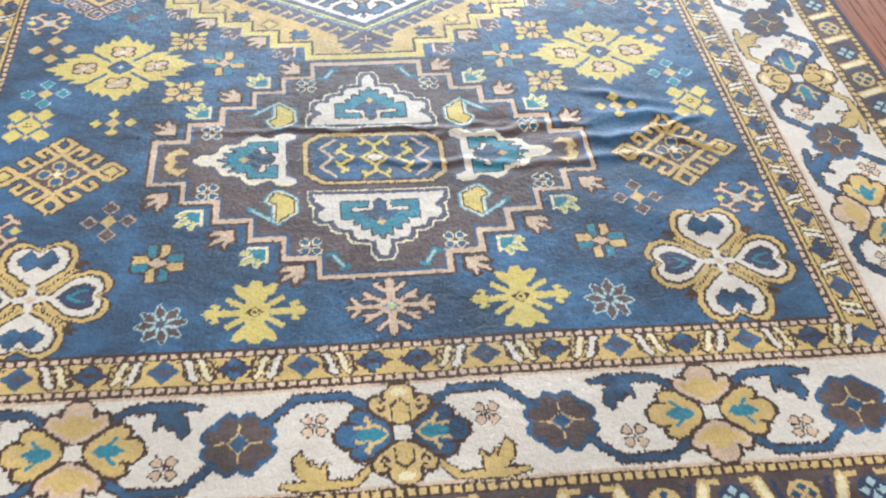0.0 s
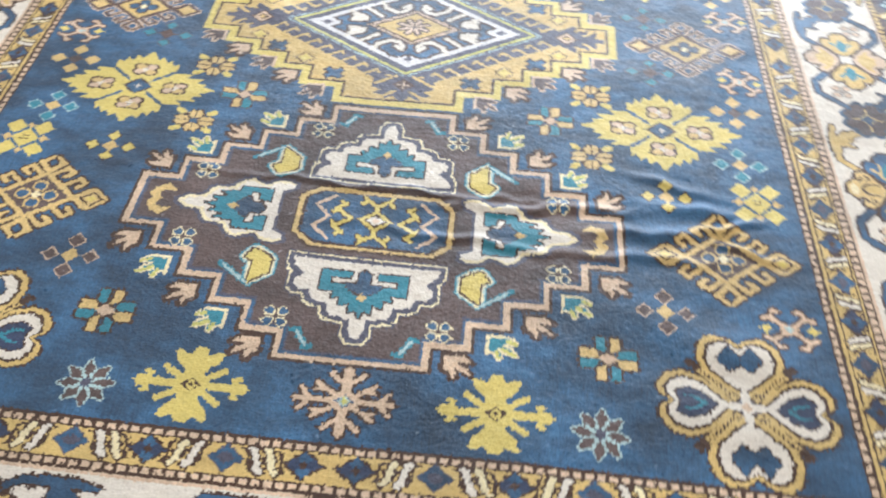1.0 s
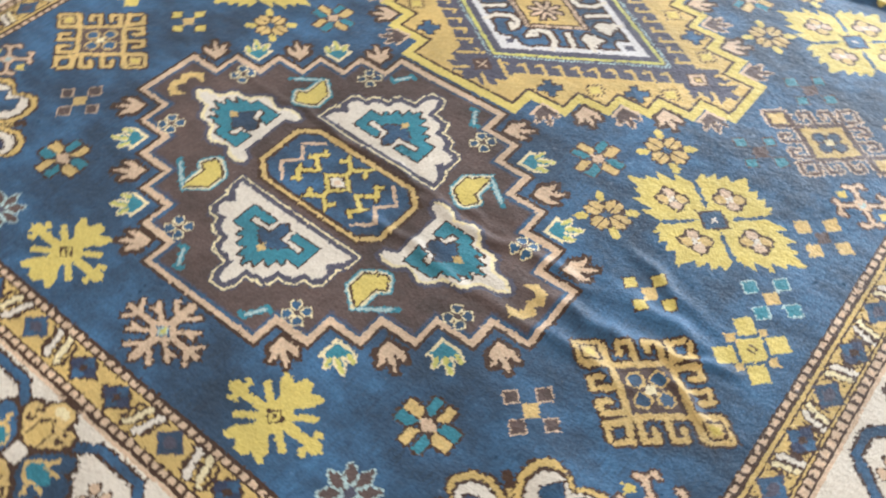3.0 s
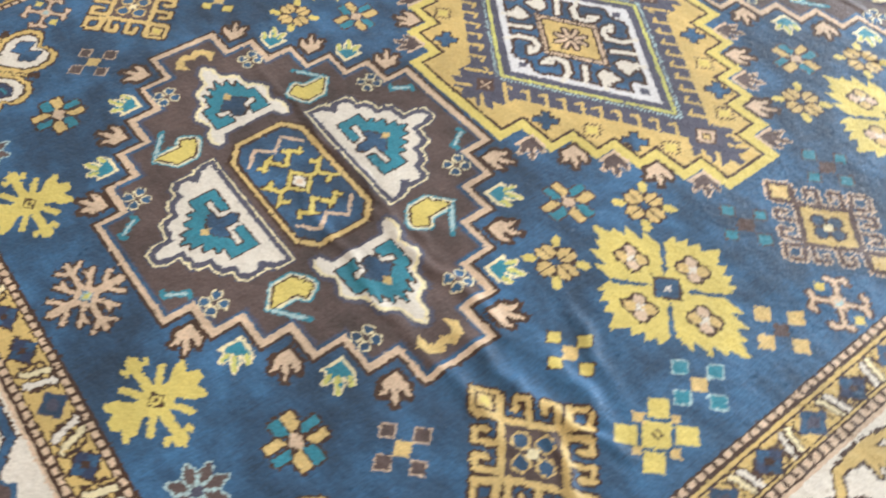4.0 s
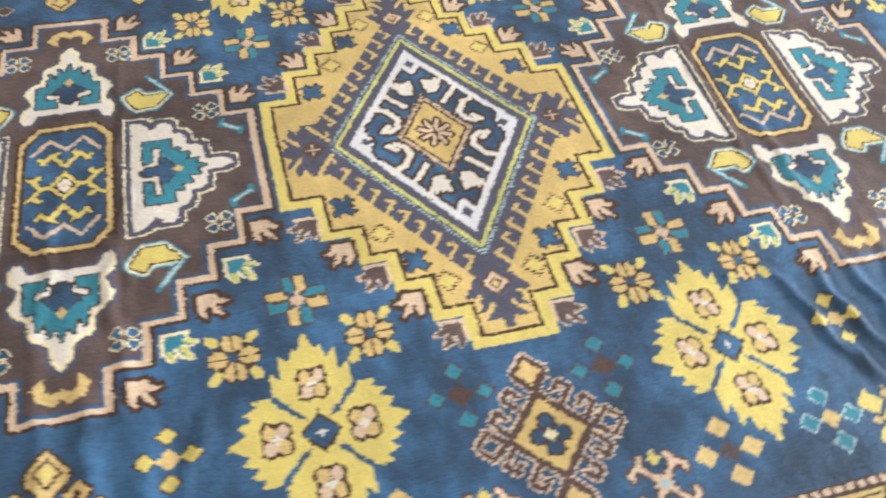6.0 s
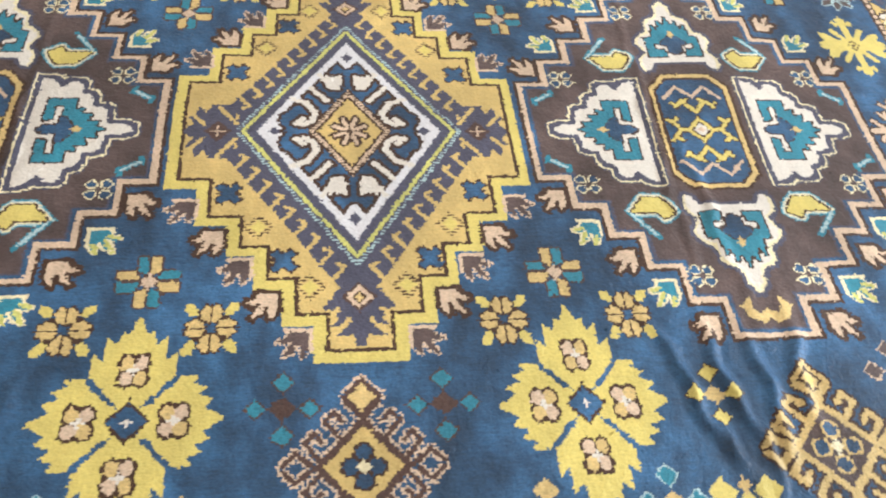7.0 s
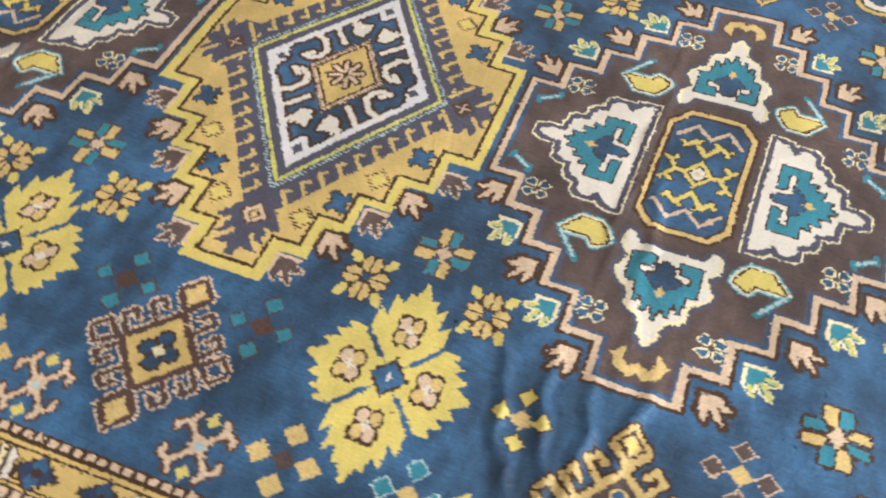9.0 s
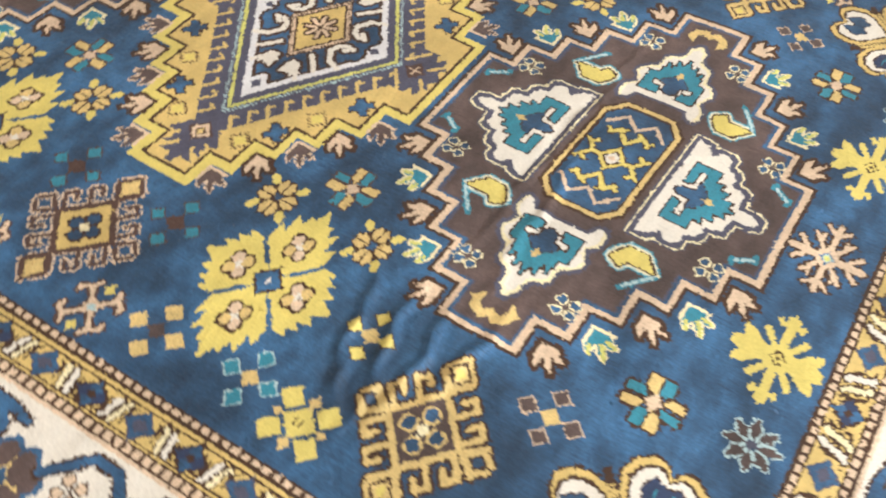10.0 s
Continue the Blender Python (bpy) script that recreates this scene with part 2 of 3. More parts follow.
frame_band(1104, 1384, 1108, 1388, "peach", main_border)
dotted_band(873, 1176, 891, 1193, "brown", "peach", inner_guard, 18, 11, 4)
frame_band(815, 1125, 873, 1176, "gold", inner_guard)
dotted_band(797, 1108, 815, 1125, "brown", "peach", inner_guard, 18, 11, 4)

# a thin brown stripe along either edge of the gold, on the long sides
for stripe in (821, 866):
    m = (np.abs(GRID_U) > stripe) & (np.abs(GRID_U) < stripe + 3.1) & (np.abs(GRID_V) < 1120)
    DYE[m] = C["brown"]


def make_guard_diamond():
    c = Chart(36, 30)
    c.diamond(0, 0, 25, 21, "blue").diamond(0, 0, 14, 11, "slate")
    return c.ring("slate", 1)


def make_guard_floret():
    c = Chart(34, 30)
    c.diamond(-14, 0, 13, 11, "navy", "x").diamond(0, 11, 13, 10, "blue", "y")
    c.diamond(0, 0, 7, 7, "brown")
    return c.ragged()


def make_wave_pair():
    c = Chart(36, 30)
    for shift, dye in ((-11, "white"), (11, "cream")):
        c.line([(shift - 9, 18), (shift - 4, 14), (shift + 3, -13), (shift + 9, -18)], 10, dye)
    c.ragged()
    c.line([(-34, 18), (-25, 15), (-22, -8), (-16, -17)], 4.5, "brown").line([(18, 18), (25, 14), (28, -10), (34, -18)], 4.5, "brown")
    return c


def make_wave_narrow():
    """The closer pair of bars that runs up the long sides."""
    c = Chart(34, 30)
    for shift, dye in ((-7, "white"), (7, "cream")):
        c.line([(shift - 6, 17), (shift - 3, 12), (shift + 2, -12), (shift + 6, -17)], 8, dye)
    c.ring("brown", 1)
    return c.line([(-26, 17), (-20, 12), (-18, -12)], 4, "brown").line([(18, 12), (20, -12), (26, -17)], 4, "brown")


wave_narrow = make_wave_narrow()
guard_diamond, guard_floret, wave_pair = make_guard_diamond(), make_guard_floret(), make_wave_pair()


def guard_run(along, first, pitch, count, thick_at, turn, side):
    for k in range(count):
        s = first + k * pitch
        for sign in (-1, 1):
            spot = (sign * s, thick_at) if along == "u" else (thick_at, sign * s)
            mark = guard_floret if k % 2 == 0 else guard_diamond
            knot_in(mark, *spot, "floret" if k % 2 == 0 else "diamond", inner_guard, turn=turn)
            s2 = s + pitch / 2
            spot = (sign * s2, thick_at) if along == "u" else (thick_at, sign * s2)
            knot_in(wave_pair if along == "u" else wave_narrow, *spot, "wave", inner_guard, turn=turn, flip_u=bool((k + (sign > 0)) % 2))


for side in (-1, 1):
    guard_run("u", 39, 117.5, 7, side * 1150, 0, side)
    guard_run("v", 46, 91, 12, side * 845, 1, side)
    knot_in(guard_diamond, side * 846, 1152, "diamond", inner_guard)
    knot_in(guard_diamond, side * 846, -1152, "diamond", inner_guard)


def make_small_floret(petal, rim, r=9, mid=None):
    c = Chart(r * 2 + 12, r * 2 + 12)
    c.blob(r, r, r - 3, r - 3, petal, "xy")
    c.ring(rim, 1)
    if mid:
        c.blob(0, 0, 4, 4, mid)
    return c


def make_outer_floret(petal, rim):
    c = Chart(34, 34)
    c.blob(0, 0, 26, 25, rim).diamond(13, 0, 9, 9, petal, "x").diamond(0, 13, 9, 9, petal, "y")
    return c


def make_outer_wave():
    """A pale bar edged in yellow and blue that crosses the stripe."""
    c = Chart(46, 40)
    c.line([(-36, 30), (-16, 28)], 9, "tan").line([(-14, 28), (-6, 0), (2, -28)], 21, "tan").line([(-12, 24), (-5, 0), (3, -26)], 13, "cream")
    return c.line([(11, 24), (16, 0), (20, -24)], 8, "navy")


outer_floret, outer_floret_pale, outer_wave = make_outer_floret("blue", "tan"), make_outer_floret("ice", "navy"), make_outer_wave()
for side in (-1, 1):
    for k in range(-14, 15):
        s = k * 100 + 50
        if abs(s) < 1450:
            knot_in(outer_floret if k % 2 else outer_floret_pale, side * 1162, s, "floret", outer_guard, turn=1)
            knot_in(outer_wave, side * 1162, s + 50, "wave", outer_guard, turn=1)
    for k in range(-10, 10):
        s = k * 112 + 56
        knot_in(outer_floret if k % 2 else outer_floret_pale, s, side * 1449, "floret", outer_guard)
        knot_in(outer_wave, s + 56, side * 1449, "wave", outer_guard, flip_u=bool(k % 2))

# ---- main border: palmettes, rosettes, vine
def make_palmette(kind):
    """Four broad lobed petals round a small square. Along the border lies u."""
    c = Chart(118, 100)
    lobe_u = [(16, 0), (26, 20), (52, 40), (70, 46), (83, 38), (84, 28), (74, 21), (96, 20), (107, 8), (107, 0)]
    lobe_v = [(0, 16), (18, 22), (40, 38), (50, 54), (46, 66), (34, 68), (24, 60), (24, 78), (14, 90), (0, 92)]
    u_dye, v_dye = ("blue", "tan") if kind == "blue" else ("gold", "gold")
    c.poly(lobe_u + [(a, -b) for a, b in reversed(lobe_u)], u_dye, "x")
    c.poly(lobe_v + [(-a, b) for a, b in reversed(lobe_v)], v_dye, "y")
    c.ring("brown", 1).ragged()
    c.line([(12, 15), (44, 37)], 8, "brown", "xy")
    if kind == "blue":
        c.poly([(22, 0), (40, 14), (66, 10), (78, 0), (66, -10), (40, -14)], "teal", "x")
        c.line([(22, 0), (42, 17), (58, 12), (76, 14)], 5, "tan", "xy").line([(50, 16), (58, 30)], 7, "tan", "xy")
        c.poly([(-16, 26), (16, 26), (18, 52), (0, 68), (-18, 52)], "brown", "y").poly([(-12, 24), (12, 24), (13, 50), (0, 60), (-13, 50)], "gold", "y")
        c.blob(0, 78, 14, 7, "cream", "y")
        c.line([(26, 50), (32, 42), (38, 50)], 5, "brown", "xy").line([(24, 64), (32, 58)], 5, "brown", "xy")
    else:
        c.poly([(30, 0), (38, 10), (62, 12), (80, 0), (62, -12), (38, -10)], "teal", "x")
        c.line([(48, 8), (64, 22)], 6, "teal", "xy")
        c.ring("peach", 3, ["brown"], over="gold")
        c.poly(lobe_u + [(a, -b) for a, b in reversed(lobe_u)], "gold", "x").line([(12, 15), (44, 37)], 8, "brown", "xy").blob(0, 76, 18, 10, "peach", "y")
        c.poly([(30, 0), (38, 10), (62, 12), (80, 0), (62, -12), (38, -10)], "teal", "x").line([(48, 8), (64, 22)], 6, "teal", "xy")
        c.line([(92, -10), (92, 10)], 9, "tan", "x")
    c.poly([(-13, -13), (13, -13), (13, 13), (-13, 13)], "white")
    c.ring("brown", 1, ["white"], over="brown")
    return c


def make_rosette():
    c = Chart(76, 72)
    for k in range(8):
        a = math.tau * (k + 0.5) / 8
        c.blob(40 * math.cos(a), 37 * math.sin(a), 16, 15, "taupe")
    c.blob(0, 0, 29, 27, "taupe")
    c.ring("blue", 3)
    c.line([(-34, 0), (34, 0)], 6, "tan").line([(0, -32), (0, 32)], 6, "tan")
    c.diamond(0, 0, 21, 20, "tan").diamond(0, 0, 16, 15, "blue")
    return c


def make_vine(length, depth):
    """One arm of the vine from a palmette's shoulder out to the next rosette; u runs along the border."""
    c = Chart(length + 10, depth + 20)
    c.line([(46, 46), (88, depth), (length - 92, depth), (length - 44, 34)], 13, "blue")
    return c.ragged()


def make_leaf(dye, length, depth):
    c = Chart(length + 10, depth + 30)
    c.line([(46, -50), (82, -depth), (110, -depth)], 12, dye)
    c.poly([(104, -depth - 8), (104, -depth + 8), (126, -depth + 8), (122, -depth + 42), (134, -depth + 26), (148, -depth + 44),
            (146, -depth + 28), (164, -depth + 60), (176, -depth + 46), (170, -depth + 20), (152, -depth + 6), (192, -depth + 8), (196, -depth + 2), (160, -depth - 8)], dye)
    return c.ragged()


palmettes = {k: make_palmette(k) for k in ("blue", "gold")}
rosette, pink_floret = make_rosette(), make_small_floret("peach", "brown", 11, "brown")
end_vine, end_leaf_gold, end_leaf_blue = make_vine(262, 76), make_leaf("gold", 200, 84), make_leaf("blue", 200, 74)
side_vine, side_leaf_gold, side_leaf_blue = make_vine(222, 88), make_leaf("gold", 200, 88), make_leaf("blue", 200, 82)
for end in (-1, 1):
    vc = end * 1294
    for k, kind in ((-1, "gold"), (0, "blue"), (1, "gold")):
        uc = k * 517
        inward = kind == "blue"                      # the vine runs on the side of the field here
        for way in (-1, 1):
            away = (end > 0) == inward
            knot_in(end_vine, uc, vc, "vine", main_border, flip_u=way < 0, flip_v=away)
            knot_in(end_leaf_gold if inward else end_leaf_blue, uc, vc, "leaf", main_border, flip_u=way < 0, flip_v=away)
            knot_in(pink_floret, uc + way * 142, vc + (26 if inward else -36) * -end, "floret", main_border)
        knot_in(palmettes[kind], uc, vc, "palmette", main_border)
    for uc in (-762, -262, 262, 762):
        knot_in(rosette, uc, vc, "rosette", main_border, "brown rosette edged in blue")
for side in (-1, 1):
    uc = side * 1002
    for k in range(-2, 3):
        vc, kind = k * 434, "blue" if k % 2 else "gold"
        for way in (-1, 1):
            # the chart lies turned a quarter: its v axis points to -u
            outward = way > 0
            flip_v = (side > 0) == outward
            knot_in(side_vine, uc, vc, "vine", main_border, flip_u=way < 0, flip_v=flip_v, turn=1)
            knot_in(side_leaf_gold if kind == "blue" else side_leaf_blue, uc, vc, "leaf", main_border, flip_u=way < 0, flip_v=flip_v, turn=1)
            knot_in(pink_floret, uc + side * way * 36, vc + way * 124, "floret", main_border)
        knot_in(palmettes[kind], uc, vc, "palmette", main_border, turn=1)
        if k < 2:
            knot_in(rosette, uc, vc + 217, "rosette", main_border, "brown rosette edged in blue", turn=1)

# ---- stepped medallions
STEPS_END = ((465, 74), (398, 128), (330, 180), (263, 231), (200, 282), (134, 332))
STEPS_MID = ((476, 67), (412, 112), (347, 153), (282, 196), (219, 246), (140, 297))


def stepped(steps, inset=0):
    """The stepped outline of a medallion, drawn in by so many millimetres."""
    right = []
    for k, (a, b) in enumerate(steps):
        if k:
            right.append((a - inset, steps[k - 1][1] - inset))
        right.append((a - inset, b - inset))
    top = right + [(-a, b) for a, b in reversed(right)]
    return top + [(-a, -b) for a, b in right] + [(a, -b) for a, b in reversed(right)]


def st(a, b, points):
    """From the slanting axes of a diamond with half diagonals a and b to the rug's."""
    return [(a * (s + t) / 2, b * (s - t) / 2) for s, t in points]


def make_lobe_v():
    """The white crown towards the rug's end, base below."""
    c = Chart(170, 120)                              # local v 0 is 190 mm from the medallion's middle
    half = [(0, 87), (7, 81), (13, 68), (15, 44), (29, 42), (47, 41), (54, 30), (57, 15), (75, 12), (86, 6), (92, -9), (112, -11), (121, -22), (122, -32),
            (105, -46), (126, -63), (131, -82), (0, -82)]
    c.poly(half + [(-a, b) for a, b in reversed(half)], "white")
    c.ring("slate", 3, square=True).ring("cream", 1, square=True).ring("slate", 1)
    teal = [(0, 41), (7, 25), (20, 31), (21, 11), (38, 17), (38, -3), (52, 2), (50, -13), (77, -13), (77, -62), (22, -62), (25, -47), (58, -47), (58, -32), (32, -33), (20, -20), (0, -16)]
    c.poly(teal + [(-a, b) for a, b in reversed(teal)], "teal")
    blue = [(0, -10), (14, -13), (28, -24), (33, -34), (12, -36), (10, -58), (0, -68)]
    c.poly(blue + [(-a, b) for a, b in reversed(blue)], "blue")
    c.ring("brown", 1, ["teal", "blue"], over="white", square=True).ring("brown", 1, ["blue"], over="teal")
    c.diamond(0, -5, 9, 10, "tan")
    return c


def make_lobe_u():
    """The white crown towards the rug's long side, pointing to +u."""
    c = Chart(132, 110)                              # local u 0 is 265 mm from the middle
    half = [(113, 0), (103, 8), (93, 16), (70, 18), (60, 25), (54, 40), (43, 47), (25, 47), (14, 50), (8, 60), (-3, 71), (-18, 77), (-35, 67), (-50, 64), (-59, 73), (-72, 80),
            (-91, 78), (-103, 73), (-98, 65), (-80, 56), (-80, 0)]
    c.poly(half + [(a, -b) for a, b in reversed(half)], "cream")
    c.poly([(a - 5 if a > 0 else a, max(b - 5, 0)) for a, b in half] + [(a - 5 if a > 0 else a, min(5 - b, 0)) for a, b in reversed(half)], "white")
    c.ring("slate", 2, square=True)
    teal = [(61, 0), (33, 8), (50, 21), (16, 25), (37, 38), (-1, 42), (-4, 60), (-62, 60), (-64, 22), (-43, 24), (-43, 43), (-22, 45), (-22, 20), (-10, 0)]
    teal = [(a * 0.97, b * 0.9) for a, b in teal]
    c.poly(teal + [(a, -b) for a, b in reversed(teal)], "teal")
    blue = [(-2, 0), (-2, 10), (-16, 25), (-24, 24), (-30, 13), (-48, 12), (-56, 0)]
    c.poly(blue + [(a, -b) for a, b in reversed(blue)], "blue")
    c.ring("brown", 1, ["teal", "blue"], over="white", square=True).ring("brown", 1, ["teal"], over="cream").ring("brown", 1, ["blue"], over="teal")
    c.diamond(5, 0, 11, 9, "tan")
    return c


def make_paisley():
    """A yellow bean in a pale teal halo, with a tail; its middle is 192 mm across and 135 mm along from the medallion's."""
    c = Chart(84, 66)
    c.line([(14, 42), (66, 4)], 11, "teal").line([(14, 42), (60, 8)], 6, "ice")
    c.poly([(-24, -14), (-22, 15), (12, 42), (12, -7), (26, -15), (12, -36), (-8, -27)], "yellow")
    c.ring("brown", 1, ["yellow"], square=True).ring("brown", 1, ["yellow"], over="teal").ring("cream", 1, ["yellow", "brown"]).ring("ice", 1, ["yellow", "brown", "cream"])
    return c.ring("teal", 1, ["yellow", "brown", "cream", "ice"])


def make_batwing():
    c = Chart(36, 48)
    c.poly([(-28, 22), (-8, 40), (14, 31), (24, 10), (14, 0), (-4, 0), (5, 12), (-2, 24)], "tan", "y")
    return c


def make_octagon():
    c = Chart(170, 110)

    def eight(a, b, x, y):
        return [(a, y), (x, b), (-x, b), (-a, y), (-a, -y), (-x, -b), (x, -b), (a, -y)]

    c.poly(eight(152, 82, 116, 50), "brown").poly(eight(147, 77, 113, 48), "tan")
    c.poly(eight(138, 69, 107, 43), "brown").poly(eight(134, 65, 104, 41), "blue")
    c.line([(82, 55), (115, 27), (87, 0), (115, -27), (82, -55)], 7, "peach", "x")
    c.line([(46, 0), (75, 22), (60, 36)], 8.5, "yellow", "xy").line([(75, 22), (80, 12)], 6.5, "yellow", "xy").line([(60, 36), (70, 42)], 6.5, "yellow", "xy")
    c.line([(0, 24), (0, 38), (20, 52), (29, 42)], 8, "yellow", "xy").line([(20, 52), (26, 60)], 6.5, "yellow", "xy")
    c.diamond(0, 0, 33, 28, "yellow").ring("brown", 1, ["yellow"], over="blue").diamond(0, 0, 22, 18, "brown").diamond(0, 0, 17, 14, "white").diamond(0, 0, 6, 6, "peach")
    return c


def make_teal_wave():
    c = Chart(36, 30)
    return c.line([(-17, 15), (-7, 18), (-4, 4), (4, -4), (7, -18), (17, -15)], 11, "teal").line([(-9, 14), (-4, 6), (4, -6), (9, -14)], 6, "ice")


end_ground = Chart(480, 350)
end_ground.poly(stepped(STEPS_END), "brown").poly(stepped(STEPS_END, 6), "peach").poly(stepped(STEPS_END, 17), "blue").poly(stepped(STEPS_END, 21), "slate").poly(stepped(STEPS_END, 25), "taupe")
lobe_v, lobe_u, paisley, batwing, octagon, teal_wave = make_lobe_v(), make_lobe_u(), make_paisley(), make_batwing(), make_octagon(), make_teal_wave()
halo_floret = make_small_floret("blue", "cream", 11, "taupe")
for end in (-1, 1):
    vc = end * 637
    medallion = knot_in(end_ground, 0, vc, "end_medallion", None, "brown stepped cross medallion with a peach outline")
    for s in (-1, 1):
        knot_in(lobe_v, 0, vc + s * 189, "crown_motif", medallion, "white crown with a teal hooked core", flip_v=s < 0)
        knot_in(lobe_u, s * 265, vc, "crown_motif", medallion, "white crown with a teal hooked core", flip_u=s < 0)
        knot_in(batwing, s * 408, vc, "wing_motif", medallion, flip_u=s < 0)
        for r in (-1, 1):
            knot_in(paisley, s * 192, vc + r * 135, "bean_motif", medallion, "yellow bean outlined in pale teal", flip_u=s < 0, flip_v=r < 0)
            knot_in(halo_floret, s * 340, vc + r * 88, "floret", medallion)
            knot_in(halo_floret, s * 139, vc + r * 242, "floret", medallion)
            knot_in(teal_wave, s * 88, vc + r * 282, "wave", medallion, flip_v=(s * r) < 0)
    knot_in(octagon, 0, vc, "octagon", medallion, "blue octagon with yellow hooks in a gold frame")


def make_mid_ground():
    c = Chart(484, 304)
    c.poly(stepped(STEPS_MID), "yellow").poly(stepped(STEPS_MID, 17), "brown").poly(stepped(STEPS_MID, 23), "gold")
    return c


def make_diamond_field():
    """The hooked slate diamond with its dotted rims, white scrolls and inner lozenge."""
    c = Chart(450, 290)
    a, b = 382, 246
    c.diamond(0, 0, a, b, "slate")
    # hooks of the gold ground cut into the slate rim, each curling back towards the short tip
    for k in range(1, 13):
        pu, pv = a * k / 13, b * (1 - k / 13)
        c.line([(pu + 5, pv + 4), (pu - 24, pv - 18), (pu - 31, pv - 8)], 7, "gold", "xy").line([(pu + 8, pv - 1), (pu - 1, pv + 5)], 4.5, "gold", "xy")
    # trees at the four tips
    c.poly([(296, 0), (318, 12), (374, 54), (381, 36), (396, 32), (408, 44), (406, 32), (426, 40), (422, 10), (441, 7), (442, 0)], "slate", "xy")
    c.line([(428, 42), (396, 16)], 7.5, "gold", "xy").line([(390, 44), (376, 32)], 5, "gold", "xy")
    c.poly([(0, 190), (66, 196), (66, 234), (46, 242), (63, 256), (38, 262), (36, 272), (18, 262), (5, 276), (0, 276)], "slate", "xy")
    c.line([(44, 266), (17, 245)], 7.5, "gold", "xy").line([(60, 220), (20, 192)], 7.5, "gold", "xy")
    c.diamond(356, 0, 28, 26, "umber", "x").diamond(356, 0, 22, 20, "peach", "x").diamond(356, 0, 12, 11, "brown", "x").diamond(356, 0, 8, 7, "tan", "x")
    c.diamond(0, 222, 26, 22, "umber", "y").line([(-10, 222), (10, 222)], 5, "peach", "y").line([(0, 212), (0, 232)], 5, "peach", "y")
    # dotted rims
    for r, w, dye, dash in ((297, 6, "ice", 1), (280, 7, "lime", 0)):
        c.line([(r, 0), (0, r * 0.643)], w, dye, "xy", dash)
    c.diamond(0, 0, 246, 157, "chalk").diamond(0, 0, 223, 142, "blue")
    c.diamond(204, 0, 36, 24, "chalk", "x").diamond(0, 130, 33, 22, "chalk", "y").diamond(203, 0, 14, 10, "slate", "x").diamond(0, 128, 13, 11, "slate", "y")
    # white scrolls that curl in from the rim, with blue hooks curling back into them
    c.poly([(109, 14), (108, 28), (117, 38), (133, 43), (150, 40), (153, 30), (146, 24), (152, 12), (138, 9)], "white", "xy").line([(134, 40), (152, 50)], 9, "white", "xy")
    c.line([(114, 66), (79, 37)], 10, "white", "xy")
    c.line([(84, 98), (73, 74), (48, 58), (27, 63), (17, 78), (19, 92), (31, 80)], 11, "white", "xy")
    c.line([(0, 0), (164, 0)], 17, "blue", "x").line([(0, 0), (0, 112)], 14, "blue", "y")
    c.line([(156, 4), (168, 10), (172, 22), (162, 35), (150, 31)], 8, "blue", "xy")
    c.line([(4, 108), (18, 117), (38, 118), (49, 107), (42, 96)], 8.5, "blue", "xy")
    c.ring("brown", 1, ["white", "chalk"], over="blue", square=True).ring("brown", 1, ["white", "chalk", "brown"], over="blue")
    # inner lozenge
    c.diamond(0, 0, 113, 73, "brown").diamond(0, 0, 108, 69, "peach")
    c.line([(104, 0), (0, 66)], 4.5, "brown", "xy", 1)
    c.diamond(0, 0, 94, 60, "brown").diamond(0, 0, 90, 57, "gold")
    for k in range(8):
        ang = math.tau * (k + 0.5) / 8
        c.line([(10 * math.cos(ang), 8 * math.sin(ang)), (32 * math.cos(ang), 28 * math.sin(ang))], 8, "peach")
    c.ring("brown", 2, ["peach"], over="gold")
    c.line([(-24, 0), (24, 0)], 4.5, "brown").line([(0, -20), (0, 20)], 4.5, "brown")
    return c


mid = knot_in(make_mid_ground(), 0, 0, "central_medallion", None, "gold stepped medallion with a yellow outline")
knot_in(make_diamond_field(), 7, 0, "diamond", mid, "slate hooked diamond with white scrolls")
blue_floret = Chart(34, 32).blob(0, 0, 14, 12, "blue").diamond(11, 10, 9, 9, "blue", "xy").ragged()
dashed_lozenge = Chart(32, 30).diamond(0, 0, 23, 21, "gold").line([(22, 0), (0, 20), (-22, 0), (0, -20), (22, 0)], 6, "brown", "", 1).diamond(0, 0, 15, 13, "yellow")
for s in (-1, 1):
    for r in (-1, 1):
        for spot_u, spot_v, which in ((343, 72, dashed_lozenge), (291, 112, blue_floret), (222, 150, dashed_lozenge), (150, 199, blue_floret)):
            knot_in(which, s * spot_u, r * spot_v, "floret" if which is blue_floret else "lozenge", mid)

# ---- leaf arrows along the steps
def make_arrow(dye, rim, core=None):
    """A three-toothed leaf whose teeth point to +u, -v; its heel sits in a step."""
    c = Chart(36, 36)
    c.poly([(-18, 18), (-18, -8), (-8, -13), (-3, -26), (2, -15), (-3, -4), (8, -9), (27, -18), (16, -2), (3, 4), (9, 9), (29, 6), (20, 14), (10, 20)], dye)
    c.ring(rim, 1, square=True, dash=rim == "peach")
    if rim == "brown":
        c.ragged()
    c.line([(-23, 23), (10, 23)], 5, rim).line([(-23, 23), (-23, -14)], 5, rim)
    if core:
        c.poly([(-14, 14), (2, 12), (4, 0), (-6, -8), (-14, -6)], core)
    return c


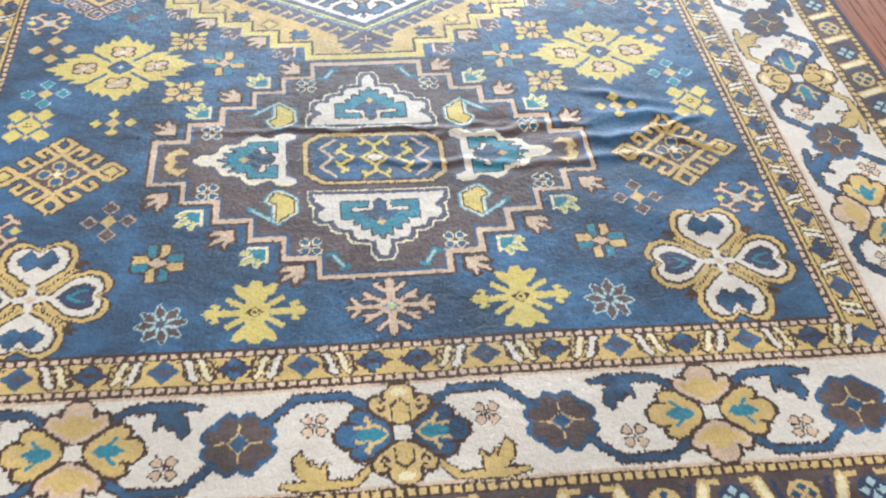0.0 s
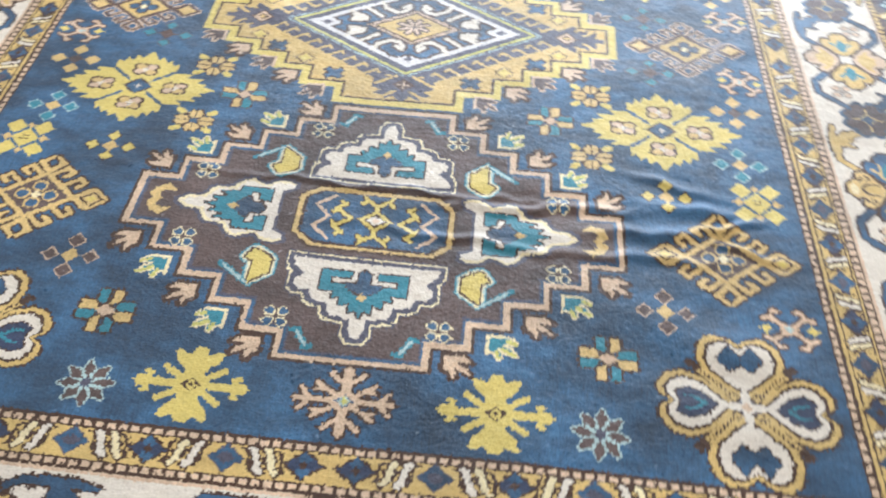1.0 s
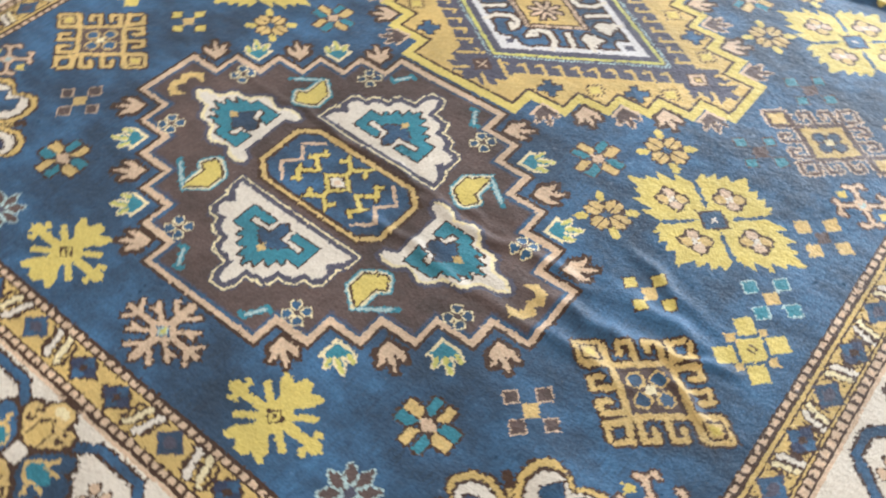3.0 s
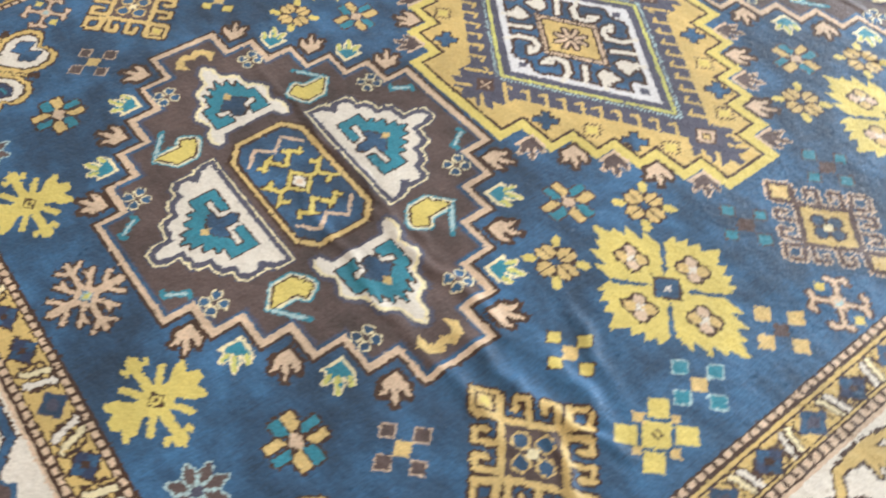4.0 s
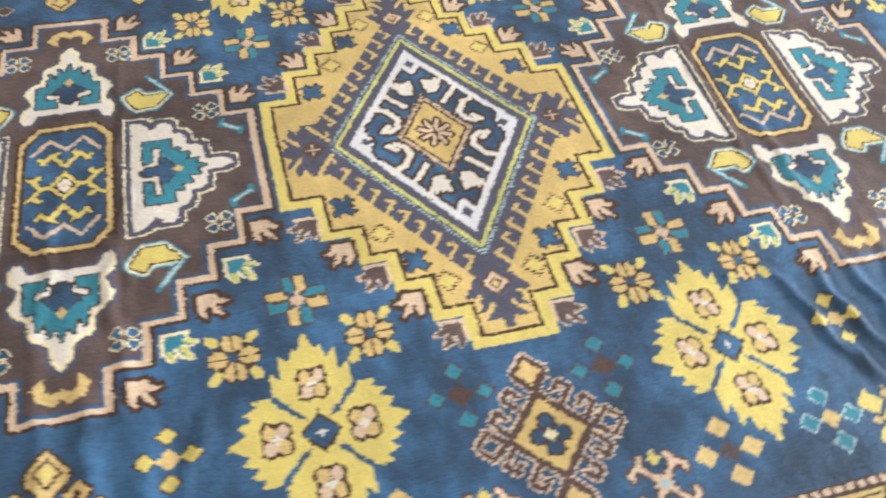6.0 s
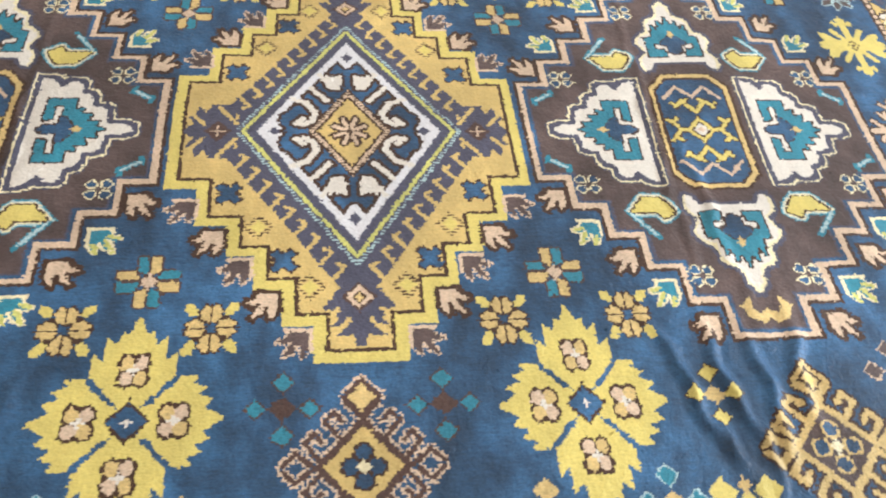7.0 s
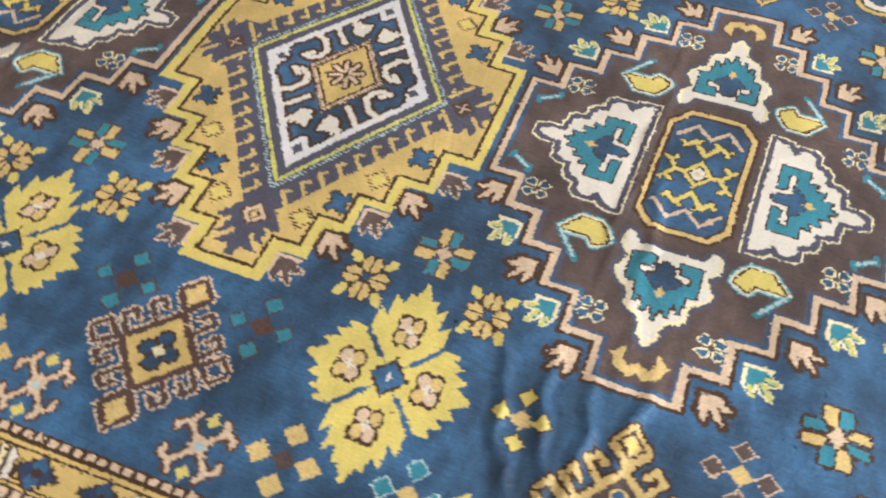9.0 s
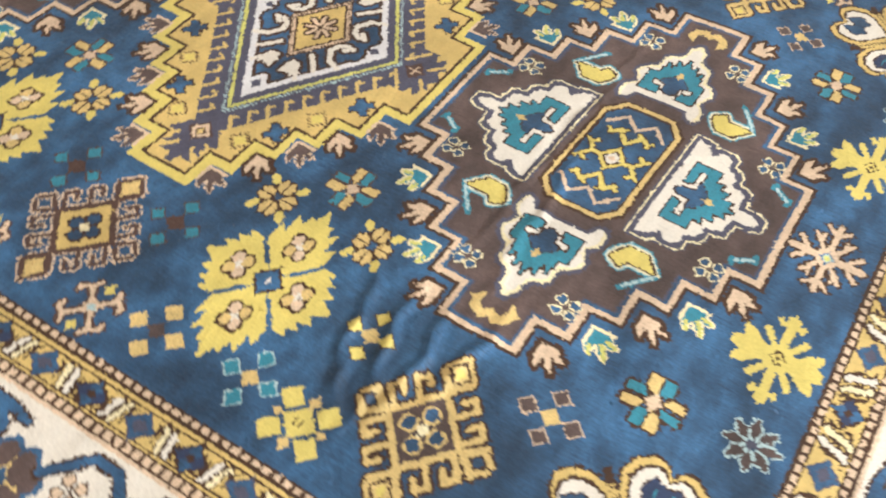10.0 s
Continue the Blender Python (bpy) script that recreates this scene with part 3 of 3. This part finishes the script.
arrow_peach, arrow_teal, arrow_slate = make_arrow("peach", "brown"), make_arrow("teal", "cream"), make_arrow("taupe", "peach")
arrow_teal.line([(10, 14), (26, 8)], 7, "lime").line([(2, -3), (24, -15)], 7, "lime").line([(-7, -8), (-3, -22)], 7, "lime")
for end in (-1, 1):
    for s in (-1, 1):
        for r in (-1, 1):
            for k, (au, av) in enumerate(((436, 106), (370, 160), (302, 212), (243, 262), (172, 308))):
                knot_in(arrow_teal if k % 2 else arrow_peach, s * au, end * 637 + r * av, "leaf_motif", 0,
                        "teal and yellow leaf" if k % 2 else "peach leaf outlined in brown", flip_u=s < 0, flip_v=r > 0)
for s in (-1, 1):
    for r in (-1, 1):
        for k, (au, av) in enumerate(((440, 92), (373, 137), (308, 180), (249, 222), (186, 268))):
            knot_in(arrow_peach if k % 2 else arrow_slate, s * au, r * av, "leaf_motif", 0,
                    "peach leaf outlined in brown" if k % 2 else "brown leaf outlined in pink", flip_u=s < 0, flip_v=r > 0)


# ---- field motifs
def make_yellow_flower():
    c = Chart(175, 132)
    petal_u = [(0, 0), (28, 20), (66, 55), (108, 55), (93, 40), (132, 39), (118, 25), (144, 22), (139, 12), (166, 2), (166, 0)]
    petal_v = [(0, 0), (30, 25), (67, 62), (68, 88), (56, 79), (48, 99), (37, 87), (30, 108), (18, 97), (10, 109), (4, 121), (0, 121)]
    c.poly(petal_u, "yellow", "xy").poly(petal_v, "yellow", "xy")
    c.line([(28, 24), (74, 64)], 8, "blue", "xy")
    c.a[c.a == C["blue"]] = -1
    c.diamond(0, 0, 33, 29, "brown").diamond(0, 0, 27, 24, "blue").line([(-5, 0), (5, 0)], 5, "white").line([(0, -5), (0, 5)], 5, "white")
    for fu, fv in ((79, 0), (-79, 0), (0, 59), (0, -59)):
        for k, (du, dv) in enumerate(((11, 10), (-11, 10), (-11, -10), (11, -10))):
            c.blob(fu + du * 1.1, fv + dv * 0.9, 16, 12.5, "brown")
        for k, (du, dv) in enumerate(((11, 10), (-11, 10), (-11, -10), (11, -10))):
            c.blob(fu + du * 1.1, fv + dv * 0.9, 11, 8.5, "tan" if k % 2 else "peach")
        c.line([(fu - 6, fv), (fu + 6, fv)], 5, "white").line([(fu, fv - 6), (fu, fv + 6)], 5, "white")
    return c


def make_leaf_cross():
    c = Chart(56, 52)
    c.poly([(10, 2), (38, 2), (41, 8), (29, 16), (15, 12)], "tan", "xy").poly([(2, 8), (2, 30), (7, 36), (16, 25), (12, 12)], "tan", "xy")
    c.ring("brown", 1, ["tan"])
    return c.poly([(21, 20), (33, 19), (44, 27), (43, 37), (33, 37), (21, 29)], "yellow", "xy").line([(9, 8), (21, 21)], 4.5, "brown", "xy").line([(0, -40), (0, 40)], 3.2, "brown").line([(-43, 0), (43, 0)], 3.2, "brown").diamond(0, 0, 7, 7, "blue")


def make_pinwheel(big):
    """Eight squared petals, gold and teal by turns, two to each side."""
    c = Chart(58, 54)
    k = 1.04 if big else 1.0
    for turn_ in range(4):
        ca, sa = (1, 0, -1, 0)[turn_], (0, 1, 0, -1)[turn_]
        for way, dye in ((1, "tan"), (-1, "teal")):
            p = [(14, 3 * way), (46, 3 * way), (46, 19 * way), (22, 19 * way), (16, 12 * way)]
            c.poly([((a * ca - b * sa) * k, (a * sa + b * ca) * 0.94 * k) for a, b in p], dye)
    c.diamond(0, 0, 15 * k, 14 * k, "peach")
    return c.ragged("brown") if big else c.ring("umber", 1)


def make_cluster(dye, middle, rim, off_u=37, off_v=35, half=17, core=16):
    c = Chart(off_u + half + 8, off_v + half + 8)
    c.diamond(off_u, 0, half, half, dye, "x").diamond(0, off_v, half, half, dye, "y")
    if rim:
        c.ring(rim, 1, dash=False)
    return c.diamond(0, 0, core, core * 0.95, middle)


def make_yellow_cross():
    c = Chart(72, 68)
    c.diamond(0, 0, 30, 27, "yellow").diamond(28, 32, 22, 21, "yellow", "xy").diamond(36, 0, 12, 11, "tan", "x").diamond(0, 38, 8, 8, "tan", "y")
    return c.line([(-5, 4), (5, 4)], 4, "brown").line([(-5, -5), (5, -5)], 4, "brown")


def make_hooked_cross():
    c = Chart(60, 56)
    c.line([(0, 0), (31, 26), (44, 19)], 7.5, "peach", "xy").line([(31, 26), (24, 40), (15, 38)], 7, "peach", "xy")
    c.ring("umber", 1, square=True)
    c.diamond(40, 0, 11, 10, "yellow", "x").diamond(0, 0, 16, 14, "peach").diamond(0, 0, 8, 8, "ice")
    return c


def make_comb_diamond(a, b, dye, ground, inner, flower, rim, dotted):
    """A lozenge with hooked combs along its four sides and small squares at its long tips."""
    c = Chart(a + 12, b + 12)

    def bar(points, width, colour):
        for p in (points, [(t_, s_) for s_, t_ in points], [(-s_, -t_) for s_, t_ in points], [(-t_, -s_) for s_, t_ in points]):
            c.line(st(a, b, p), width, colour)

    wide = 9.5 if not dotted else 6.5
    for x in (-0.42, 0.06, 0.54):
        bar([(x, 0.5), (x, 0.96), (x + 0.22, 0.96), (x + 0.22, 0.76)], wide, dye)
    bar([(-0.56, 0.56), (-0.94, 0.62), (-0.98, 0.9)], wide, dye)
    bar([(-0.6, 0.66), (-0.62, 0.98)], wide, dye)
    c.poly(st(a, b, [(0.54, 0.54), (1.06, 0.54), (1.06, 1.06), (0.54, 1.06)]), dye, "r")
    c.poly(st(a, b, [(-0.58, -0.58), (0.58, -0.58), (0.58, 0.58), (-0.58, 0.58)]), dye)
    c.ring(rim, 1, dash=dotted, square=True)
    tip = "yellow" if not dotted else "tan"
    if not dotted:
        c.poly(st(a, b, [(0.62, 0.62), (0.98, 0.62), (0.98, 0.98), (0.62, 0.98)]), "brown", "r").poly(st(a, b, [(0.67, 0.67), (0.93, 0.67), (0.93, 0.93), (0.67, 0.93)]), "tan", "r")
    k0, k1 = (0.72, 0.88) if not dotted else (0.63, 0.97)
    c.poly(st(a, b, [(k0, k0), (k1, k0), (k1, k1), (k0, k1)]), tip, "r")
    c.poly(st(a, b, [(-0.46, -0.46), (0.46, -0.46), (0.46, 0.46), (-0.46, 0.46)]), inner)
    g = 0.2 if not dotted else 0.155
    for k, (s_, t_) in enumerate(((g, g), (-g, g), (-g, -g), (g, -g))):
        (pu, pv), = st(a, b, [(s_, t_)])
        c.blob(pu, pv, 15, 14, ground)
    for k, (s_, t_) in enumerate(((g, g), (-g, g), (-g, -g), (g, -g))):
        (pu, pv), = st(a, b, [(s_, t_)])
        c.blob(pu, pv, 11, 10, flower)
    c.diamond(0, 0, 9, 9, "cream")
    return c


def make_clover():
    c = Chart(160, 156)
    heart_v = [(0, 14), (30, 36), (64, 66), (72, 92), (64, 122), (44, 136), (22, 134), (0, 118)]
    heart_u = [(14, 0), (38, 28), (66, 52), (98, 62), (126, 52), (140, 30), (138, 14), (122, 0)]
    diag = [(18, 10), (74, 62), (62, 74), (10, 18)]
    c.poly(diag, "gold", "xy")
    c.line([(72, 68), (84, 78)], 4, "brown", "xy")
    c.ring("brown", 1)
    c.poly(heart_v, "gold", "xy").poly(heart_u, "gold", "xy")
    c.ragged()

    def shrink(p, k, base, axis):
        return [(base + (a - base) * k, b * k) if axis == "u" else (a * k, base + (b - base) * k) for a, b in p]

    for k, dye in ((0.85, "brown"), (0.76, "white")):
        c.poly(shrink(heart_v, k, 80, "v"), dye, "xy").poly(shrink(heart_u, k, 82, "u"), dye, "xy")
    c.diamond(18, 92, 19, 24, "blue", "xy").diamond(12, 84, 22, 12, "blue", "xy").ring("brown", 1, ["blue"], over="white")
    c.poly([(46, 0), (66, 20), (92, 30), (112, 20), (104, 0)], "navy", "xy").ring("brown", 1, ["navy"], over="white")
    c.line([(66, 0), (84, 12), (98, 12)], 6, "teal", "xy")
    c.line([(20, 20), (66, 66)], 4.5, "brown", "xy", 1)
    c.line([(-26, 0), (26, 0)], 13, "white").line([(0, -26), (0, 26)], 13, "white").diamond(0, 0, 10, 9, "peach")
    return c


def make_snowflake(dye, rim):
    c = Chart(96, 76)
    if rim:
        c.line([(0, 0), (78, 0)], 7.5, dye, "x").line([(50, 0), (60, 7), (70, 20)], 7.5, dye, "xy").line([(0, 0), (0, 60)], 13, dye, "y").line([(0, 32), (12, 38), (26, 52)], 8.5, dye, "xy")
        c.line([(0, 0), (46, 31)], 7.5, dye, "xy").line([(32, 20), (48, 19)], 6.5, dye, "xy")
        c.blob(0, 0, 23, 18, dye).ragged(rim)
        return c.diamond(0, 0, 15, 14, "blue").diamond(0, 0, 11, 10, "ice").diamond(0, 0, 7, 7, "lime")
    c.poly([(0, 0), (14, 10), (42, 6), (64, 9), (62, 20), (75, 23), (80, 17), (73, 11), (92, 8), (86, 4), (94, 0)], dye, "xy")
    c.poly([(0, 0), (16, 8), (16, 28), (34, 44), (40, 62), (30, 66), (16, 58), (8, 72), (0, 72)], dye, "xy")
    c.line([(10, 6), (47, 31)], 12, dye, "xy")
    c.diamond(0, 0, 16, 14, "brown").diamond(0, 0, 11, 10, dye).diamond(0, 0, 5, 5, "brown")
    return c


def make_star():
    c = Chart(60, 58)
    for k in range(8):
        ang = math.tau * k / 8 + 0.1
        ca, sa = math.cos(ang), math.sin(ang)
        c.poly([(a * ca - b * sa, a * sa + b * ca) for a, b in ((10, 0), (24, 11), (46, 0), (24, -11))], "taupe")
    c.ring("ice", 1)
    for k in range(8):
        ang = math.tau * (k + 0.5) / 8 + 0.1
        c.line([(8 * math.cos(ang), 8 * math.sin(ang)), (26 * math.cos(ang), 26 * math.sin(ang))], 4.5, "ice")
    return c.diamond(0, 0, 10, 10, "slate")


FIELD_MOTIFS = (
    ("flower", make_yellow_flower(), 555, 305, "large yellow four-petalled flower"),
    ("leaf_cross", make_leaf_cross(), 409, 404, "tan cross of paired leaves"),
    ("leaf_cross", make_leaf_cross(), 412, 210, "tan cross of paired leaves"),
    ("pinwheel", make_pinwheel(False), 325, 303, "tan and teal pinwheel"),
    ("pinwheel", make_pinwheel(True), 421, 902, "tan and teal pinwheel outlined in brown"),
    ("lozenge_motif", make_cluster("teal", "umber", "umber", 40, 36, 14, 21), 545, 108, "four teal lozenges about a brown one"),
    ("hooked_cross", make_hooked_cross(), 740, 119, "pink hooked cross"),
    ("lozenge_motif", make_cluster("tan", "taupe", None), 716, 228, "four gold lozenges about a brown one"),
    ("lozenge_motif", make_cluster("teal", "tan", "ice", 37, 35, 14, 17), 705, 395, "four teal lozenges about a gold one"),
    ("yellow_cross", make_yellow_cross(), 723, 500, "yellow cross of lozenges"),
    ("lozenge_motif", make_cluster("yellow", "tan", "brown", 36, 30, 14), 549, 504, "four small yellow lozenges about a gold one"),
    ("comb_diamond", make_comb_diamond(132, 111, "tan", "tan", "taupe", "blue", "brown", False), 640, 654, "gold diamond with hooked combs"),
    ("lozenge_motif", make_cluster("taupe", "tan", "peach", 36, 34, 14, 17), 521, 792, "four brown lozenges about a gold one"),
    ("hooked_cross", make_hooked_cross(), 733, 804, "pink hooked cross"),
    ("clover", make_clover(), 636, 973, "white four-heart clover outlined in gold"),
    ("snowflake", make_snowflake("yellow", None), 241, 1028, "yellow snowflake"),
    ("star", make_star(), 401, 1047, "brown eight-pointed star edged in pink"),
)
for motif, chart, mu, mv, words in FIELD_MOTIFS:
    for s in (-1, 1):
        for r in (-1, 1):
            knot_in(chart, s * mu, r * mv, motif, 0, words, flip_u=s < 0 and motif != "pinwheel", flip_v=r < 0)
tan_flake = make_snowflake("peach", "brown")
comb_mid = make_comb_diamond(128, 111, "umber", "brown", "gold", "blue", "peach", True)
for s in (-1, 1):
    knot_in(tan_flake, 3, s * 1032, "snowflake", 0, "pale pink snowflake outlined in brown")
    knot_in(comb_mid, s * 632, -4, "comb_diamond", 0, "brown diamond with hooked combs dotted in pink")


# ---- the cloth itself
def relief(u, v):
    """The height of the pile's surface in metres: slow waves and a few soft creases, u and v in metres."""
    z = 0.0016 * np.sin(3.1 * u + 0.7) * np.sin(2.3 * v + 0.4) + 0.0011 * np.sin(7.3 * u - 4.1 * v + 1.0)
    for cu, cv, angle, length, width, height in CREASES:
        ca, sa = math.cos(radians(angle)), math.sin(radians(angle))
        along, across = (u - cu) * ca + (v - cv) * sa, -(u - cu) * sa + (v - cv) * ca
        across = across + 0.006 * np.sin(31 * along + 40 * cv) + 0.003 * np.sin(77 * along + 90 * cu)
        # a ridge between two shallow troughs, so that folds do not lift the cloth as a whole
        x2 = (across / width) ** 2
        z = z + height * np.exp(-(along / length) ** 2) * (1.4 * np.exp(-x2) - 0.7 * np.exp(-x2 / 4))
    return z


CREASES = (
    (0.53, -0.600, 6, 0.12, 0.016, 0.007), (0.50, -0.668, 2, 0.10, 0.015, 0.006), (0.60, -0.535, -8, 0.09, 0.017, 0.006), (0.56, -0.47, -14, 0.09, 0.014, 0.005),
    (0.55, 0.475, 16, 0.11, 0.012, 0.010), (0.54, 0.535, 7, 0.10, 0.012, 0.010), (0.55, 0.590, 0, 0.10, 0.012, 0.009), (0.52, 0.650, -6, 0.09, 0.013, 0.008),
    (0.62, 0.510, 18, 0.05, 0.010, 0.007), (0.64, 0.560, -10, 0.05, 0.009, 0.007), (0.66, -0.57, 12, 0.06, 0.010, 0.008), (0.68, -0.63, -14, 0.06, 0.010, 0.007),
    (0.30, -0.560, 4, 0.16, 0.014, 0.007), (0.0, -0.545, 0, 0.35, 0.010, 0.004), (0.0, 0.545, 0, 0.35, 0.010, 0.004), (0.18, 0.600, 3, 0.20, 0.012, 0.005), (0.2, -0.66, -4, 0.2, 0.012, 0.005),
    (-0.78, 0.02, 80, 0.35, 0.03, 0.006), (0.72, -0.05, 70, 0.20, 0.05, 0.006), (0.35, 0.86, 30, 0.2, 0.05, 0.006), (0.62, -0.86, -20, 0.16, 0.05, 0.006),
)
rng = np.random.default_rng(7)
VU, VV = np.meshgrid((np.arange(NU + 1) - NU // 2) * KNOT / 1000, (np.arange(NV + 1) - NV // 2) * KNOT / 1000)
WAVES = [(rng.uniform(-1.2, 1.2), rng.uniform(-1.5, 1.5), rng.uniform(0, 180), rng.uniform(0.08, 0.22), rng.uniform(0.04, 0.09), rng.uniform(-0.0036, 0.0042)) for _ in range(70)]
CREASES = CREASES + tuple(WAVES)
VZ = np.maximum(relief(VU, VV), -0.0062) + rng.normal(0, 0.00024, VU.shape)
edge_out = np.minimum(1.0, np.minimum(HALF_U / 1000 - np.abs(VU), HALF_V / 1000 - np.abs(VV)) / 0.016)
VZ -= 0.004 * (1 - np.clip(edge_out, 0, 1)) ** 2
VX = VU + rng.normal(0, 0.0008, VU.shape)
VY = VV + rng.normal(0, 0.0008, VU.shape) + 0.002 * np.sin(5 * VU)
# the hand-knotted cloth lies a little askew on one side, and its folds take up some length
VY += 0.014 * np.clip((-VU - 0.05) / 0.4, 0, 1) * np.exp(-((VV + 0.33) / 0.4) ** 2)
VY -= 0.006 * np.exp(-((VU - 0.5) / 0.22) ** 2 - ((VV - 0.58) / 0.2) ** 2)
AWAY = np.abs(VV)
VY -= VU * (0.010 * np.clip((AWAY - 0.3) / 0.3, 0, 1) + 0.012 * np.clip((AWAY - 1.0) / 0.1, 0, 1))
VY -= np.where(VV > 0, 0.011, 0.006) * np.tanh(VU / 0.2) * np.exp(-((AWAY - 0.637) / 0.28) ** 2 - (VU / 0.52) ** 4)
# the far quarter is drawn out a little
DRAWN = np.clip(-VU / 0.4, 0, 1.2) * np.clip((VV - 0.35) / 0.3, 0, 1)
VX -= 0.022 * DRAWN
VY += 0.010 * DRAWN
PLACES = np.stack([VX, VY, VZ], -1).reshape(-1, 3).astype(np.float32)

rug = tagged(new("rug"), "blue, gold and white knotted wool rug lying on a wooden floor", "rug")
# here and there a knot of the neighbouring yarn strays over the edge of a motif
stray = rng.random(DYE.shape)
for share, axis, step in ((0.015, 1, 1), (0.03, 1, -1), (0.07, 0, 1), (0.11, 0, -1)):
    hit = (stray < share) & (stray >= share - (0.015 if axis else 0.04))
    DYE, OWNER = np.where(hit, np.roll(DYE, step, axis), DYE), np.where(hit, np.roll(OWNER, step, axis), OWNER)
flat_owner, flat_dye = OWNER.ravel(), DYE.ravel()
order = np.argsort(flat_owner, kind="stable")
starts = np.searchsorted(flat_owner[order], np.arange(len(PARTS) + 1))
made = [None] * len(PARTS)
for who, (name, parent, label) in enumerate(PARTS):
    cells = order[starts[who]:starts[who + 1]]
    if not len(cells):
        continue
    j, i = cells // NU, cells % NU
    corner = j * (NU + 1) + i
    quads = np.stack([corner, corner + 1, corner + NU + 2, corner + NU + 1], 1)
    used, index = np.unique(quads, return_inverse=True)
    dyes, slot = np.unique(flat_dye[cells], return_inverse=True)
    me = bpy.data.meshes.new(name)
    me.vertices.add(len(used))
    me.vertices.foreach_set("co", PLACES[used].ravel())
    me.loops.add(len(cells) * 4)
    me.loops.foreach_set("vertex_index", index.ravel().astype(np.int32))
    me.polygons.add(len(cells))
    me.polygons.foreach_set("loop_start", np.arange(0, len(cells) * 4, 4, dtype=np.int32))
    for d in dyes:
        me.materials.append(DYE_MATERIALS[d])
    me.polygons.foreach_set("material_index", slot.astype(np.int32))
    me.polygons.foreach_set("use_smooth", np.ones(len(cells), bool))
    me.update(calc_edges=True)
    ob = new(name, me)
    ob.parent = rug if parent is None or made[parent] is None else made[parent]
    if label:
        tagged(ob, label)
    made[who] = ob

backing = new("backing", box_mesh("backing", (-1.226, -1.520, FLOOR_Z), (1.226, 1.520, -0.0075), wool("wool_backing", (150, 140, 120)), 0.002))
backing.parent = rug
tagged(backing, "woven backing under the pile")

# ---------------------------------------------------------------- floorboards
boards = floorboard_material()
board_width, board_x = 0.125, -3.6
board_meshes = {}
column = 0
while board_x + board_width < 3.6:
    board_y = -4.6
    board_end = -4.6 + 2.0 - (column * 0.75) % 2.0
    while board_y < 4.59:
        board_end = min(board_end, 4.6)
        long = round(board_end - board_y, 2)
        if long not in board_meshes:
            board_meshes[long] = box_mesh("plank", (0.0008, 0.001, -0.018), (board_width - 0.0008, long - 0.001, 0.0), boards, 0.0012)
        plank = new("plank", board_meshes[long])
        plank.location = (board_x, board_y, FLOOR_Z)
        plank.parent = floor
        board_y, board_end = board_end, board_end + 2.0
    board_x += board_width
    column += 1
